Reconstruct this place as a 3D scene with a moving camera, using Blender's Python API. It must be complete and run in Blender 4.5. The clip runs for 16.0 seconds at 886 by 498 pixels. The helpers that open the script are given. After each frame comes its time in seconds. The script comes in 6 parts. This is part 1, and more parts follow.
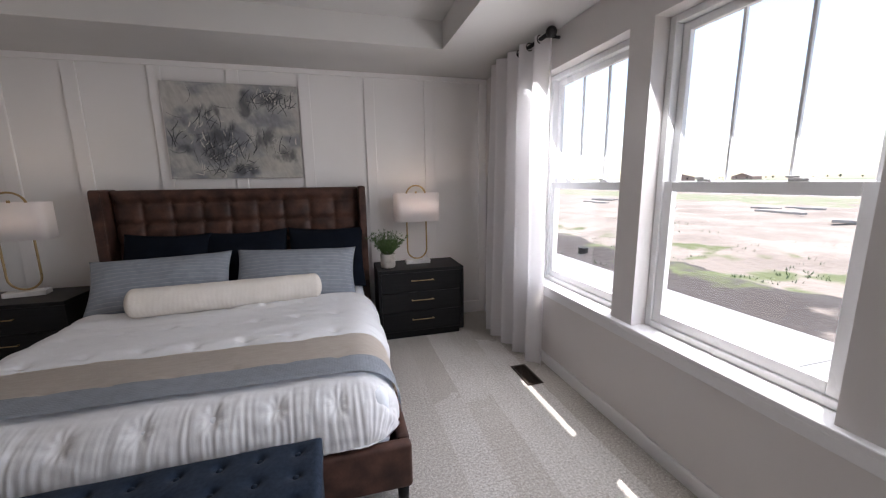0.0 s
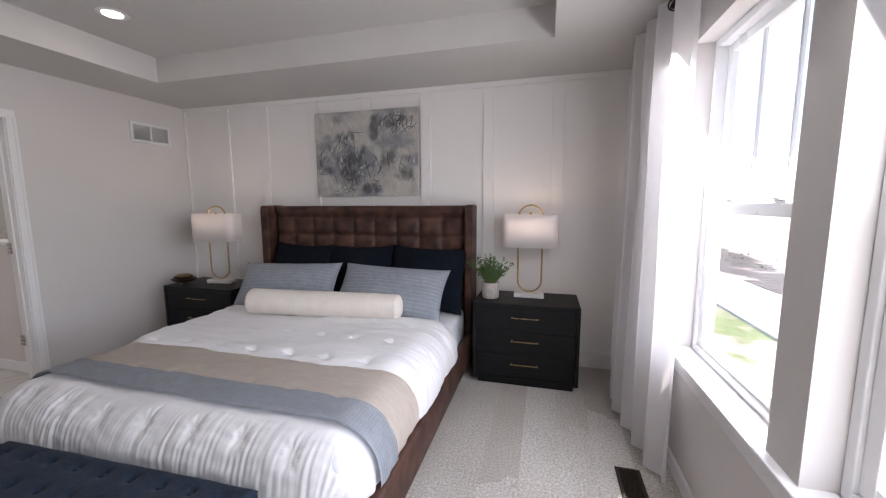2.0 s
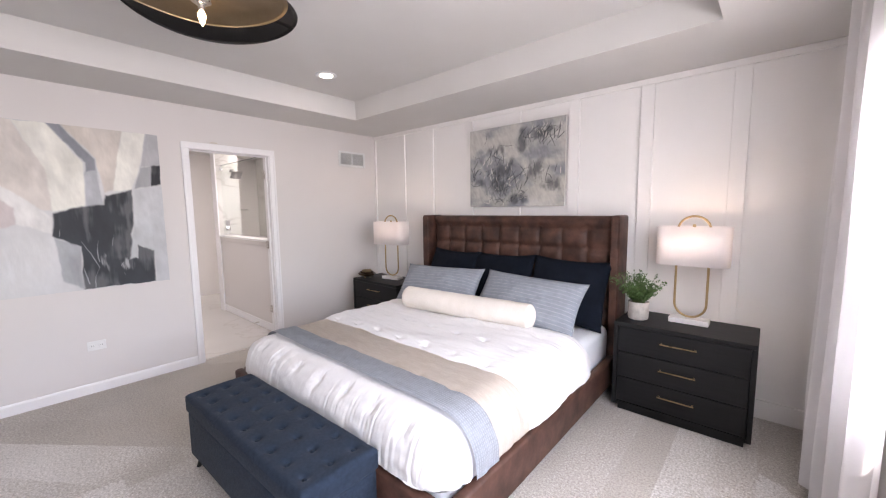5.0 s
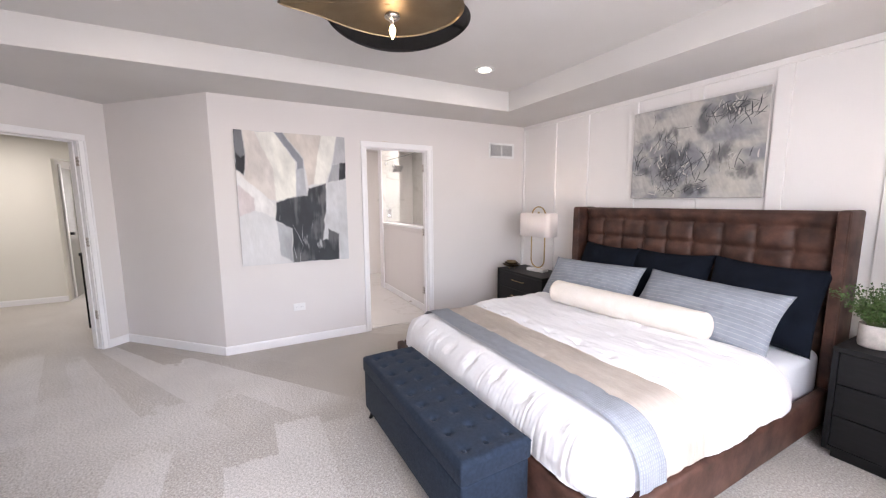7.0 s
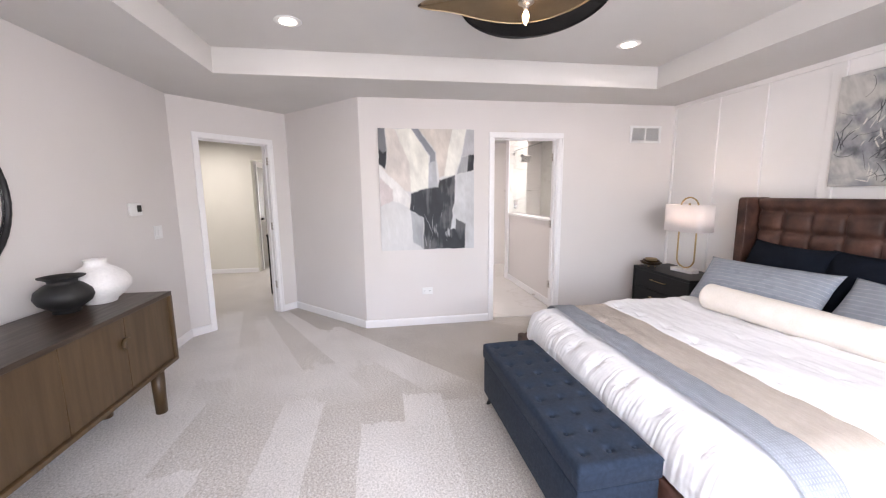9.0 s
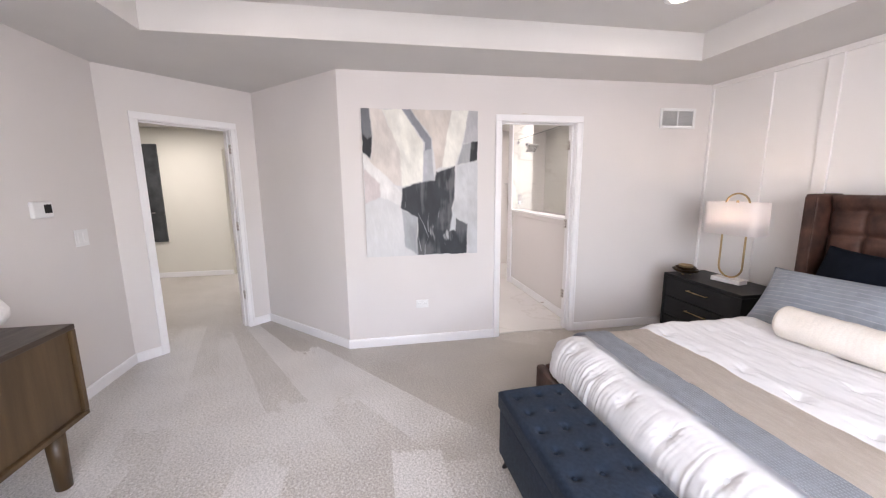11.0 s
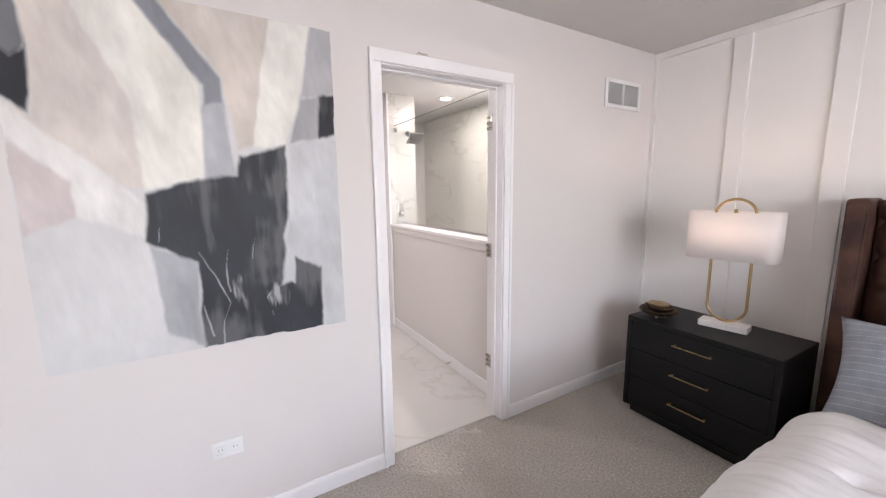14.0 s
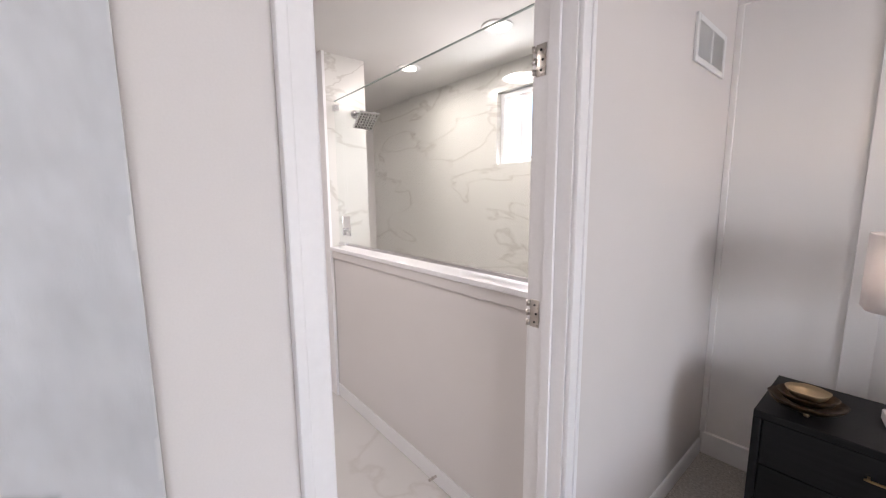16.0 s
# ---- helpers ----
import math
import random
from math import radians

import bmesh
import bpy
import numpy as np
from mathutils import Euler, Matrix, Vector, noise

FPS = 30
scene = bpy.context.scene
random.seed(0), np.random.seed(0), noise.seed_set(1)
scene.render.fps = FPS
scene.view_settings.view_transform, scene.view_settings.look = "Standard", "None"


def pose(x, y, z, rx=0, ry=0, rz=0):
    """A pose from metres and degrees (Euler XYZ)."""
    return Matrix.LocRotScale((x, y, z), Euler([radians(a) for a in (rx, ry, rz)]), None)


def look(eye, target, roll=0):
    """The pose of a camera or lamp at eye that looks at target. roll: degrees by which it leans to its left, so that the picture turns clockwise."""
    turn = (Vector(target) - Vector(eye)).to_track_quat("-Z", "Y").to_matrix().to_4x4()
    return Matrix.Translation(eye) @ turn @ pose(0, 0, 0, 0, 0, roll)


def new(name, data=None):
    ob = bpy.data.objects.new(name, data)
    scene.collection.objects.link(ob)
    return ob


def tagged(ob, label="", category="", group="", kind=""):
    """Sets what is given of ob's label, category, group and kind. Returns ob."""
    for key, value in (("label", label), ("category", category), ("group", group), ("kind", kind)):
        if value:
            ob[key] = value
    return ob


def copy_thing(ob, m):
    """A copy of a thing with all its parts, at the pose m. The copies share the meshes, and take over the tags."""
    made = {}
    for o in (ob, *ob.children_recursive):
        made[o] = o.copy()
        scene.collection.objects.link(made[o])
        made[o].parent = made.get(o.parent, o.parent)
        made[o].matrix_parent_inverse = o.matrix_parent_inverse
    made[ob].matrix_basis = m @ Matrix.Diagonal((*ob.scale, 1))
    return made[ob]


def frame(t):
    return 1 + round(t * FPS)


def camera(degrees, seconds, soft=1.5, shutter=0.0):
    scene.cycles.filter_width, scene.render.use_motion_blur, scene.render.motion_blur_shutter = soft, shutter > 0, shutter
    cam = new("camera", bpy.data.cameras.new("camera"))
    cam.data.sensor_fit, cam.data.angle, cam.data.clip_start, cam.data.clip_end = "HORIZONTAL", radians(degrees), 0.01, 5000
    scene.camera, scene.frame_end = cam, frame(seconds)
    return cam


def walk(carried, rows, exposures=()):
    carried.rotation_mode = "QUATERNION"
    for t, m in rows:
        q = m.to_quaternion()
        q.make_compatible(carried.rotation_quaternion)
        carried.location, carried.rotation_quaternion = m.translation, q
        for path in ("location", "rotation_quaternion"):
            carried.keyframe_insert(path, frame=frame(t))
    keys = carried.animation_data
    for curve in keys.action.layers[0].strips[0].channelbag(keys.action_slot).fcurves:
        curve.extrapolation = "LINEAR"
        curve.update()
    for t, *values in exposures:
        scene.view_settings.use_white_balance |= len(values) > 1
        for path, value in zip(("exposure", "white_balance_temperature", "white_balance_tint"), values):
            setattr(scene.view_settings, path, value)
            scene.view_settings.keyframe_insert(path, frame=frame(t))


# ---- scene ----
cam = camera(99.7, 16.0, soft=1.2)
EXPOSURES = [(0.0, 1.2, 6450, 14), (1.0, 1.35, 6430, 14), (2.0, 1.64, 6400, 15), (3.0, 2.08, 6500, 17), (5.3, 2.48, 6530, 18), (9.0, 2.72, 6500, 17), (12.0, 2.70, 6520, 17), (14.5, 2.55, 6440, 16), (16.0, 2.42, 6400, 16)]
PATH = [
    (0, (-0.197, 0.065, 1.435), (0.322, 1.964, 1.079), -0.8),
    (0.5, (0.07, 0.191, 1.441), (0.348, 2.144, 1.108), -0.7),
    (1, (0.325, 0.289, 1.43), (0.345, 2.266, 1.13), -0.7),
    (1.5, (0.494, 0.383, 1.433), (0.237, 2.348, 1.159), -0.5),
    (2, (0.615, 0.509, 1.425), (0.093, 2.424, 1.178), -0.3),
    (2.5, (0.663, 0.517, 1.443), (-0.061, 2.368, 1.219), -0.3),
    (3, (0.773, 0.584, 1.499), (-0.123, 2.358, 1.276), -0.2),
    (5.3, (0.896, 0.533, 1.463), (-0.497, 1.952, 1.25), -0.4),
    (5.5, (0.876, 0.555, 1.467), (-0.576, 1.913, 1.25), -0.2),
    (6, (0.87, 0.538, 1.461), (-0.697, 1.76, 1.235), -0.3),
    (6.5, (0.854, 0.492, 1.449), (-0.812, 1.575, 1.215), -0.3),
    (7, (0.837, 0.433, 1.473), (-0.914, 1.365, 1.218), -0.3),
    (7.5, (0.827, 0.431, 1.477), (-1.008, 1.18, 1.209), -0.4),
    (8, (0.828, 0.431, 1.477), (-1.069, 1.001, 1.199), -0.4),
    (8.5, (0.85, 0.436, 1.468), (-1.086, 0.85, 1.184), -0.5),
    (9, (0.848, 0.435, 1.469), (-1.106, 0.741, 1.173), -0.6),
    (9.2, (0.829, 0.431, 1.476), (-1.128, 0.709, 1.17), -0.5),
    (11.3, (0.041, 0.532, 1.5), (-1.89, 0.914, 1.144), -0.6),
    (11.5, (-0.051, 0.567, 1.509), (-1.967, 1.013, 1.149), -0.7),
    (12, (-0.337, 0.616, 1.48), (-2.203, 1.244, 1.127), -0.7),
    (12.5, (-0.62, 0.672, 1.496), (-2.435, 1.434, 1.143), -0.5),
    (13, (-0.889, 0.758, 1.468), (-2.662, 1.619, 1.127), -0.7),
    (13.5, (-1.162, 0.866, 1.472), (-2.899, 1.8, 1.139), -0.7),
    (14, (-1.473, 0.951, 1.465), (-3.175, 1.956, 1.158), -0.7),
    (14.5, (-1.764, 1.056, 1.47), (-3.431, 2.125, 1.192), -0.6),
    (15, (-2.081, 1.193, 1.466), (-3.707, 2.33, 1.21), -0.6),
    (15.5, (-2.35, 1.302, 1.449), (-3.928, 2.506, 1.201), -0.3),
    (16, (-2.605, 1.409, 1.461), (-4.13, 2.676, 1.194), -0.4),
]
walk(cam, [(t, look(eye, target, roll)) for t, eye, target, roll in PATH], EXPOSURES)

# ---- world, sun, large lights ----
SUN_DIR = Vector((0.376, 0.20, 1.0)).normalized()
world = bpy.data.worlds.new("world")
scene.world = world
world.use_nodes = True
wn = world.node_tree.nodes
sky = wn.new("ShaderNodeTexSky")
sky.sky_type = "NISHITA"
sky.sun_disc = False
sky.sun_elevation = math.asin(SUN_DIR.z)
sky.sun_rotation = math.atan2(SUN_DIR.x, SUN_DIR.y)
sky.dust_density = 1.0
wn["Background"].inputs["Strength"].default_value = 0.15
world.node_tree.links.new(sky.outputs[0], wn["Background"].inputs["Color"])


def lamp(name, kind, m, watts, colour=(1, 1, 1), **more):
    data = bpy.data.lights.new(name, kind)
    data.energy, data.color = watts, colour
    for key, value in more.items():
        if key == "size":
            data.shape, data.size, data.size_y = "RECTANGLE", value[0], value[1]
        elif key == "disk":
            data.shape, data.size = "DISK", value
        elif key == "radius":
            data.shadow_soft_size = value
        elif key == "angle":
            data.angle = value
        elif key == "cone":
            data.spot_size, data.spot_blend = radians(value), 0.6
    ob = new(name, data)
    ob.matrix_world = m
    return ob


lamp("sun", "SUN", look(SUN_DIR * 30, (0, 0, 0)), 3.2, (1, 0.95, 0.88), angle=radians(0.5))
# daylight in the openings of the windows
for y0, y1, watts in ((1.86, 2.71, 9.2), (0.81, 1.65, 8.5), (-0.21, 0.60, 7.6)):
    lamp("window_light", "AREA", look((1.54, (y0 + y1) / 2, 1.45), (0.34, (y0 + y1) / 2 + 0.08, 0.77)), watts, (0.98, 0.99, 1.0), size=(y1 - y0, 1.5))
lamp("window_light", "AREA", look((-4.3, 3.60, 1.98), (-4.3, 2.0, 1.6)), 2.0, (1, 0.99, 0.97), size=(0.55, 0.5))
lamp("window_light", "AREA", look((-9.2, -2.0, 1.42), (-5, -1.9, 1.0)), 9.0, (1, 0.99, 0.97), size=(1.0, 1.2))
CANS = [(-2.10, 2.43, 2.64, 0.4), (-2.03, -0.17, 2.64, 0.4), (-5.05, 3.12, 2.44, 1.6), (-4.165, 3.12, 2.44, 1.6)]
for x, y, z, w in CANS:
    lamp("downlight_glow", "AREA", look((x, y, z - 0.03), (x, y, 0)), w, (1, 0.92, 0.84), disk=0.10)
# unseen fill lamp, added only to brighten the hall
lamp("hall_fill", "AREA", look((-5.6, -2.6, 2.40), (-5.6, -2.6, 0)), 5.0, (1, 0.95, 0.87), disk=0.4)
# another added fill, no such lamp seen, to lift the bathroom's half wall
lamp("bath_fill", "AREA", look((-4.6, 1.2, 2.41), (-4.6, 1.2, 0)), 3.1, (1, 0.94, 0.88), disk=0.3)


# ---- materials ----
def mat(name, colour, rough=0.6, second=None, scale=4.0, stretch=(1, 1, 1), fine=120.0, bump=0.1, depth=0.002, metal=0.0,
        sheen=0.0, amount=1.0, coat=0.0, spec=0.5, contrast=(0.35, 0.65), coords="Object", subsurface=0.0):
    m = bpy.data.materials.new(name)
    m.use_nodes = True
    t = m.node_tree
    n, link = t.nodes, t.links.new
    p = n["Principled BSDF"]
    p.inputs["Roughness"].default_value = rough
    p.inputs["Metallic"].default_value = metal
    p.inputs["Sheen Weight"].default_value = sheen
    p.inputs["Coat Weight"].default_value = coat
    p.inputs["Specular IOR Level"].default_value = spec
    tc = n.new("ShaderNodeTexCoord")
    mp = n.new("ShaderNodeMapping")
    mp.inputs["Scale"].default_value = stretch
    link(tc.outputs[coords], mp.inputs["Vector"])
    big = n.new("ShaderNodeTexNoise")
    big.inputs["Scale"].default_value = scale
    big.inputs["Detail"].default_value = 6
    link(mp.outputs[0], big.inputs["Vector"])
    ramp = n.new("ShaderNodeValToRGB")
    ramp.color_ramp.elements[0].position, ramp.color_ramp.elements[1].position = contrast
    s = second or tuple(c * 0.9 for c in colour)
    ramp.color_ramp.elements[0].color = (*colour, 1)
    ramp.color_ramp.elements[1].color = (*s, 1)
    link(big.outputs["Fac"], ramp.inputs["Fac"])
    small = n.new("ShaderNodeTexNoise")
    small.inputs["Scale"].default_value = fine
    small.inputs["Detail"].default_value = 3
    link(mp.outputs[0], small.inputs["Vector"])
    mix = n.new("ShaderNodeMix")
    mix.data_type, mix.blend_type = "RGBA", "MULTIPLY"
    mix.inputs[0].default_value = 0.25 * amount
    link(ramp.outputs[0], mix.inputs[6])
    grey = n.new("ShaderNodeMapRange")
    grey.inputs["To Min"].default_value, grey.inputs["To Max"].default_value = 0.55, 1.45
    link(small.outputs["Fac"], grey.inputs["Value"])
    link(grey.outputs[0], mix.inputs[7])
    link(mix.outputs[2], p.inputs["Base Color"])
    vary = n.new("ShaderNodeMapRange")
    vary.inputs["To Min"].default_value, vary.inputs["To Max"].default_value = max(rough - 0.08, 0.02), min(rough + 0.08, 1)
    link(big.outputs["Fac"], vary.inputs["Value"])
    link(vary.outputs[0], p.inputs["Roughness"])
    if bump:
        b = n.new("ShaderNodeBump")
        b.inputs["Strength"].default_value, b.inputs["Distance"].default_value = bump, depth
        link(small.outputs["Fac"], b.inputs["Height"])
        link(b.outputs[0], p.inputs["Normal"])
    return m


def glow(name, colour, strength):
    m = bpy.data.materials.new(name)
    m.use_nodes = True
    p = m.node_tree.nodes["Principled BSDF"]
    p.inputs["Base Color"].default_value = (*colour, 1)
    p.inputs["Emission Color"].default_value = (*colour, 1)
    p.inputs["Emission Strength"].default_value = strength
    return m


def glass(name, rough=0.0, tint=(1, 1, 1)):
    """Thin pane: clear with a faint mirror sheen."""
    m = bpy.data.materials.new(name)
    m.use_nodes = True
    t = m.node_tree
    n, link = t.nodes, t.links.new
    n.remove(n["Principled BSDF"])
    clear, shine, mix, edge, fres = n.new("ShaderNodeBsdfTransparent"), n.new("ShaderNodeBsdfGlossy"), n.new("ShaderNodeMixShader"), n.new("ShaderNodeLayerWeight"), n.new("ShaderNodeMath")
    edge.inputs["Blend"].default_value = 0.25
    fres.operation = "MULTIPLY_ADD"
    fres.inputs[1].default_value, fres.inputs[2].default_value = 0.10, 0.02
    link(edge.outputs["Facing"], fres.inputs[0])
    clear.inputs["Color"].default_value = (*tint, 1)
    shine.inputs["Roughness"].default_value = rough
    link(fres.outputs[0], mix.inputs[0])
    link(clear.outputs[0], mix.inputs[1])
    link(shine.outputs[0], mix.inputs[2])
    link(mix.outputs[0], n["Material Output"].inputs["Surface"])
    return m


WALL = mat("greige_wall_paint", (0.70, 0.668, 0.655), 0.75, (0.68, 0.648, 0.635), 1.5, fine=300, bump=0.05, depth=0.001, amount=0.3)
WHITE_WALL = mat("white_wall_paint", (0.83, 0.81, 0.80), 0.65, (0.81, 0.79, 0.78), 1.5, fine=300, bump=0.04, depth=0.001, amount=0.3)
HALL_WALL = mat("cream_hall_paint", (0.74, 0.72, 0.66), 0.75, (0.72, 0.70, 0.64), 1.5, fine=300, bump=0.05, depth=0.001, amount=0.3)
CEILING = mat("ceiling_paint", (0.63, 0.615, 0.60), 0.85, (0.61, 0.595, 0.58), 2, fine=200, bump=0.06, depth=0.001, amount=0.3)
TRIM = mat("white_trim_enamel", (0.84, 0.83, 0.84), 0.35, (0.81, 0.80, 0.81), 3, fine=80, bump=0.02, depth=0.0005, amount=0.3)
VINYL = mat("white_window_vinyl", (0.82, 0.82, 0.83), 0.3, (0.79, 0.79, 0.80), 5, fine=60, bump=0.01, amount=0.2)
LEATHER = mat("distressed_brown_leather", (0.110, 0.052, 0.038), 0.5, (0.034, 0.017, 0.013), 9, fine=70, bump=0.25, depth=0.002, spec=0.32, amount=1.6, contrast=(0.3, 0.7))
NAVY_LINEN = mat("navy_bench_linen", (0.018, 0.029, 0.050), 0.9, (0.012, 0.020, 0.035), 60, fine=420, bump=0.5, depth=0.002, amount=2.4, sheen=0.04, spec=0.2)
NAVY_PILLOW = mat("dark_navy_cotton", (0.0055, 0.0085, 0.016), 0.9, (0.004, 0.006, 0.011), 8, fine=300, bump=0.15, depth=0.001, spec=0.15)
COTTON = mat("white_cotton", (0.79, 0.78, 0.79), 0.75, (0.75, 0.74, 0.75), 3, fine=55, bump=0.15, depth=0.003, amount=0.3, sheen=0.1)
SHEET = mat("white_sheet", (0.80, 0.82, 0.86), 0.75, (0.76, 0.78, 0.82), 3, fine=60, bump=0.08, depth=0.002, amount=0.3)
BEIGE = mat("beige_woven_cotton", (0.82, 0.745, 0.67), 0.9, (0.76, 0.68, 0.60), 18, stretch=(1, 4, 1), fine=170, bump=0.5, depth=0.003, amount=1.4)
IVORY = mat("ivory_pleated_cotton", (0.81, 0.75, 0.69), 0.85, (0.76, 0.70, 0.63), 10, fine=150, bump=0.2, depth=0.002)
BLACK_WOOD = mat("black_oak", (0.006, 0.006, 0.007), 0.5, (0.010, 0.010, 0.011), 6, stretch=(1, 12, 12), fine=60, bump=0.15, depth=0.001, spec=0.25)
WALNUT = mat("dark_oak_veneer", (0.088, 0.051, 0.021), 0.45, (0.058, 0.033, 0.013), 3, stretch=(7, 7, 0.6), fine=45, bump=0.15, depth=0.001, amount=1.4)
WALNUT_TOP = mat("dark_oak_top", (0.050, 0.030, 0.019), 0.36, (0.028, 0.016, 0.010), 5, stretch=(0.8, 9, 9), fine=45, bump=0.12, depth=0.001, amount=1.3)
BRASS = mat("brushed_brass", (0.50, 0.36, 0.19), 0.3, (0.42, 0.30, 0.15), 30, fine=200, bump=0.03, metal=1.0)
GOLD = mat("satin_gold", (0.46, 0.36, 0.23), 0.42, (0.40, 0.31, 0.20), 6, fine=200, bump=0.03, metal=1.0)
AGED = mat("aged_bronze", (0.13, 0.085, 0.05), 0.35, (0.05, 0.033, 0.02), 20, fine=120, bump=0.3, depth=0.002, metal=1.0, amount=1.5)
NICKEL = mat("satin_nickel", (0.60, 0.56, 0.52), 0.28, (0.52, 0.48, 0.45), 30, fine=200, bump=0.02, metal=1.0)
CHROME = mat("polished_chrome", (0.8, 0.8, 0.82), 0.08, (0.75, 0.75, 0.77), 10, fine=100, bump=0, metal=1.0)
BLACK_METAL = mat("black_metal", (0.012, 0.012, 0.014), 0.4, (0.018, 0.018, 0.02), 20, fine=200, bump=0.05, metal=0.3)
BLACK_CLAY = mat("black_ceramic", (0.010, 0.010, 0.011), 0.55, (0.018, 0.017, 0.017), 12, fine=60, bump=0.3, depth=0.002)
WHITE_CLAY = mat("white_ceramic", (0.80, 0.78, 0.77), 0.6, (0.74, 0.72, 0.71), 14, fine=60, bump=0.3, depth=0.002)
POT = mat("speckled_stoneware", (0.54, 0.50, 0.465), 0.6, (0.40, 0.37, 0.34), 25, fine=250, bump=0.2, amount=1.6)
STONE = mat("white_marble", (0.80, 0.78, 0.77), 0.25, (0.70, 0.68, 0.67), 8, fine=60, bump=0.02)
LEAF = mat("green_leaf", (0.075, 0.145, 0.035), 0.5, (0.045, 0.10, 0.022), 30, fine=90, bump=0.1)
STEM = mat("green_stem", (0.10, 0.13, 0.05), 0.6)
SOIL = mat("potting_soil", (0.03, 0.022, 0.015), 0.95, fine=90, bump=0.8, depth=0.01)
PLASTIC = mat("white_plastic", (0.80, 0.80, 0.80), 0.35, bump=0, amount=0.2)
DARK = mat("dark_void", (0.015, 0.014, 0.013), 0.8, bump=0)
BROWN_METAL = mat("brown_register", (0.045, 0.032, 0.024), 0.45, fine=150, bump=0.1, metal=0.4)
CANVAS_EDGE = mat("canvas_edge", (0.60, 0.58, 0.56), 0.8, fine=300, bump=0.2)
PANE = glass("window_pane")
SHOWER_GLASS = glass("shower_glass", tint=(0.97, 0.985, 0.98))


def tile_marble(name, base, vein, strength=0.55):
    """White marble with wandering veins."""
    m = mat(name, base, 0.22, tuple(c * 0.95 for c in base), 2.0, fine=8, bump=0.0, amount=0.25)
    t = m.node_tree
    n, link = t.nodes, t.links.new
    tc = n.new("ShaderNodeTexCoord")
    warp = n.new("ShaderNodeTexNoise")
    warp.inputs["Scale"].default_value, warp.inputs["Detail"].default_value = 1.6, 8
    warp.inputs["Distortion"].default_value = 0.5
    mp = n.new("ShaderNodeMapping")
    mp.inputs["Scale"].default_value = (0.7, 0.7, 1.9)
    mp.inputs["Rotation"].default_value = (0.3, 0.5, 0.4)
    link(tc.outputs["Object"], mp.inputs["Vector"])
    link(mp.outputs[0], warp.inputs["Vector"])
    r = n.new("ShaderNodeValToRGB")
    e = r.color_ramp.elements
    e[0].position, e[0].color = 0.485, (0, 0, 0, 1)
    e[1].position, e[1].color = 0.515, (0, 0, 0, 1)
    mid = e.new(0.5)
    mid.color = (strength, strength, strength, 1)
    link(warp.outputs["Fac"], r.inputs["Fac"])
    old = n["Principled BSDF"].inputs["Base Color"].links[0].from_socket
    mx = n.new("ShaderNodeMix")
    mx.data_type = "RGBA"
    mx.inputs[7].default_value = (*vein, 1)
    link(r.outputs[0], mx.inputs[0])
    link(old, mx.inputs[6])
    link(mx.outputs[2], n["Principled BSDF"].inputs["Base Color"])
    return m


MARBLE_WALL = tile_marble("marble_shower_tile", (0.72, 0.705, 0.67), (0.44, 0.41, 0.37), 0.55)
MARBLE_FLOOR = tile_marble("marble_floor_tile", (0.72, 0.70, 0.68), (0.48, 0.44, 0.40), 0.3)


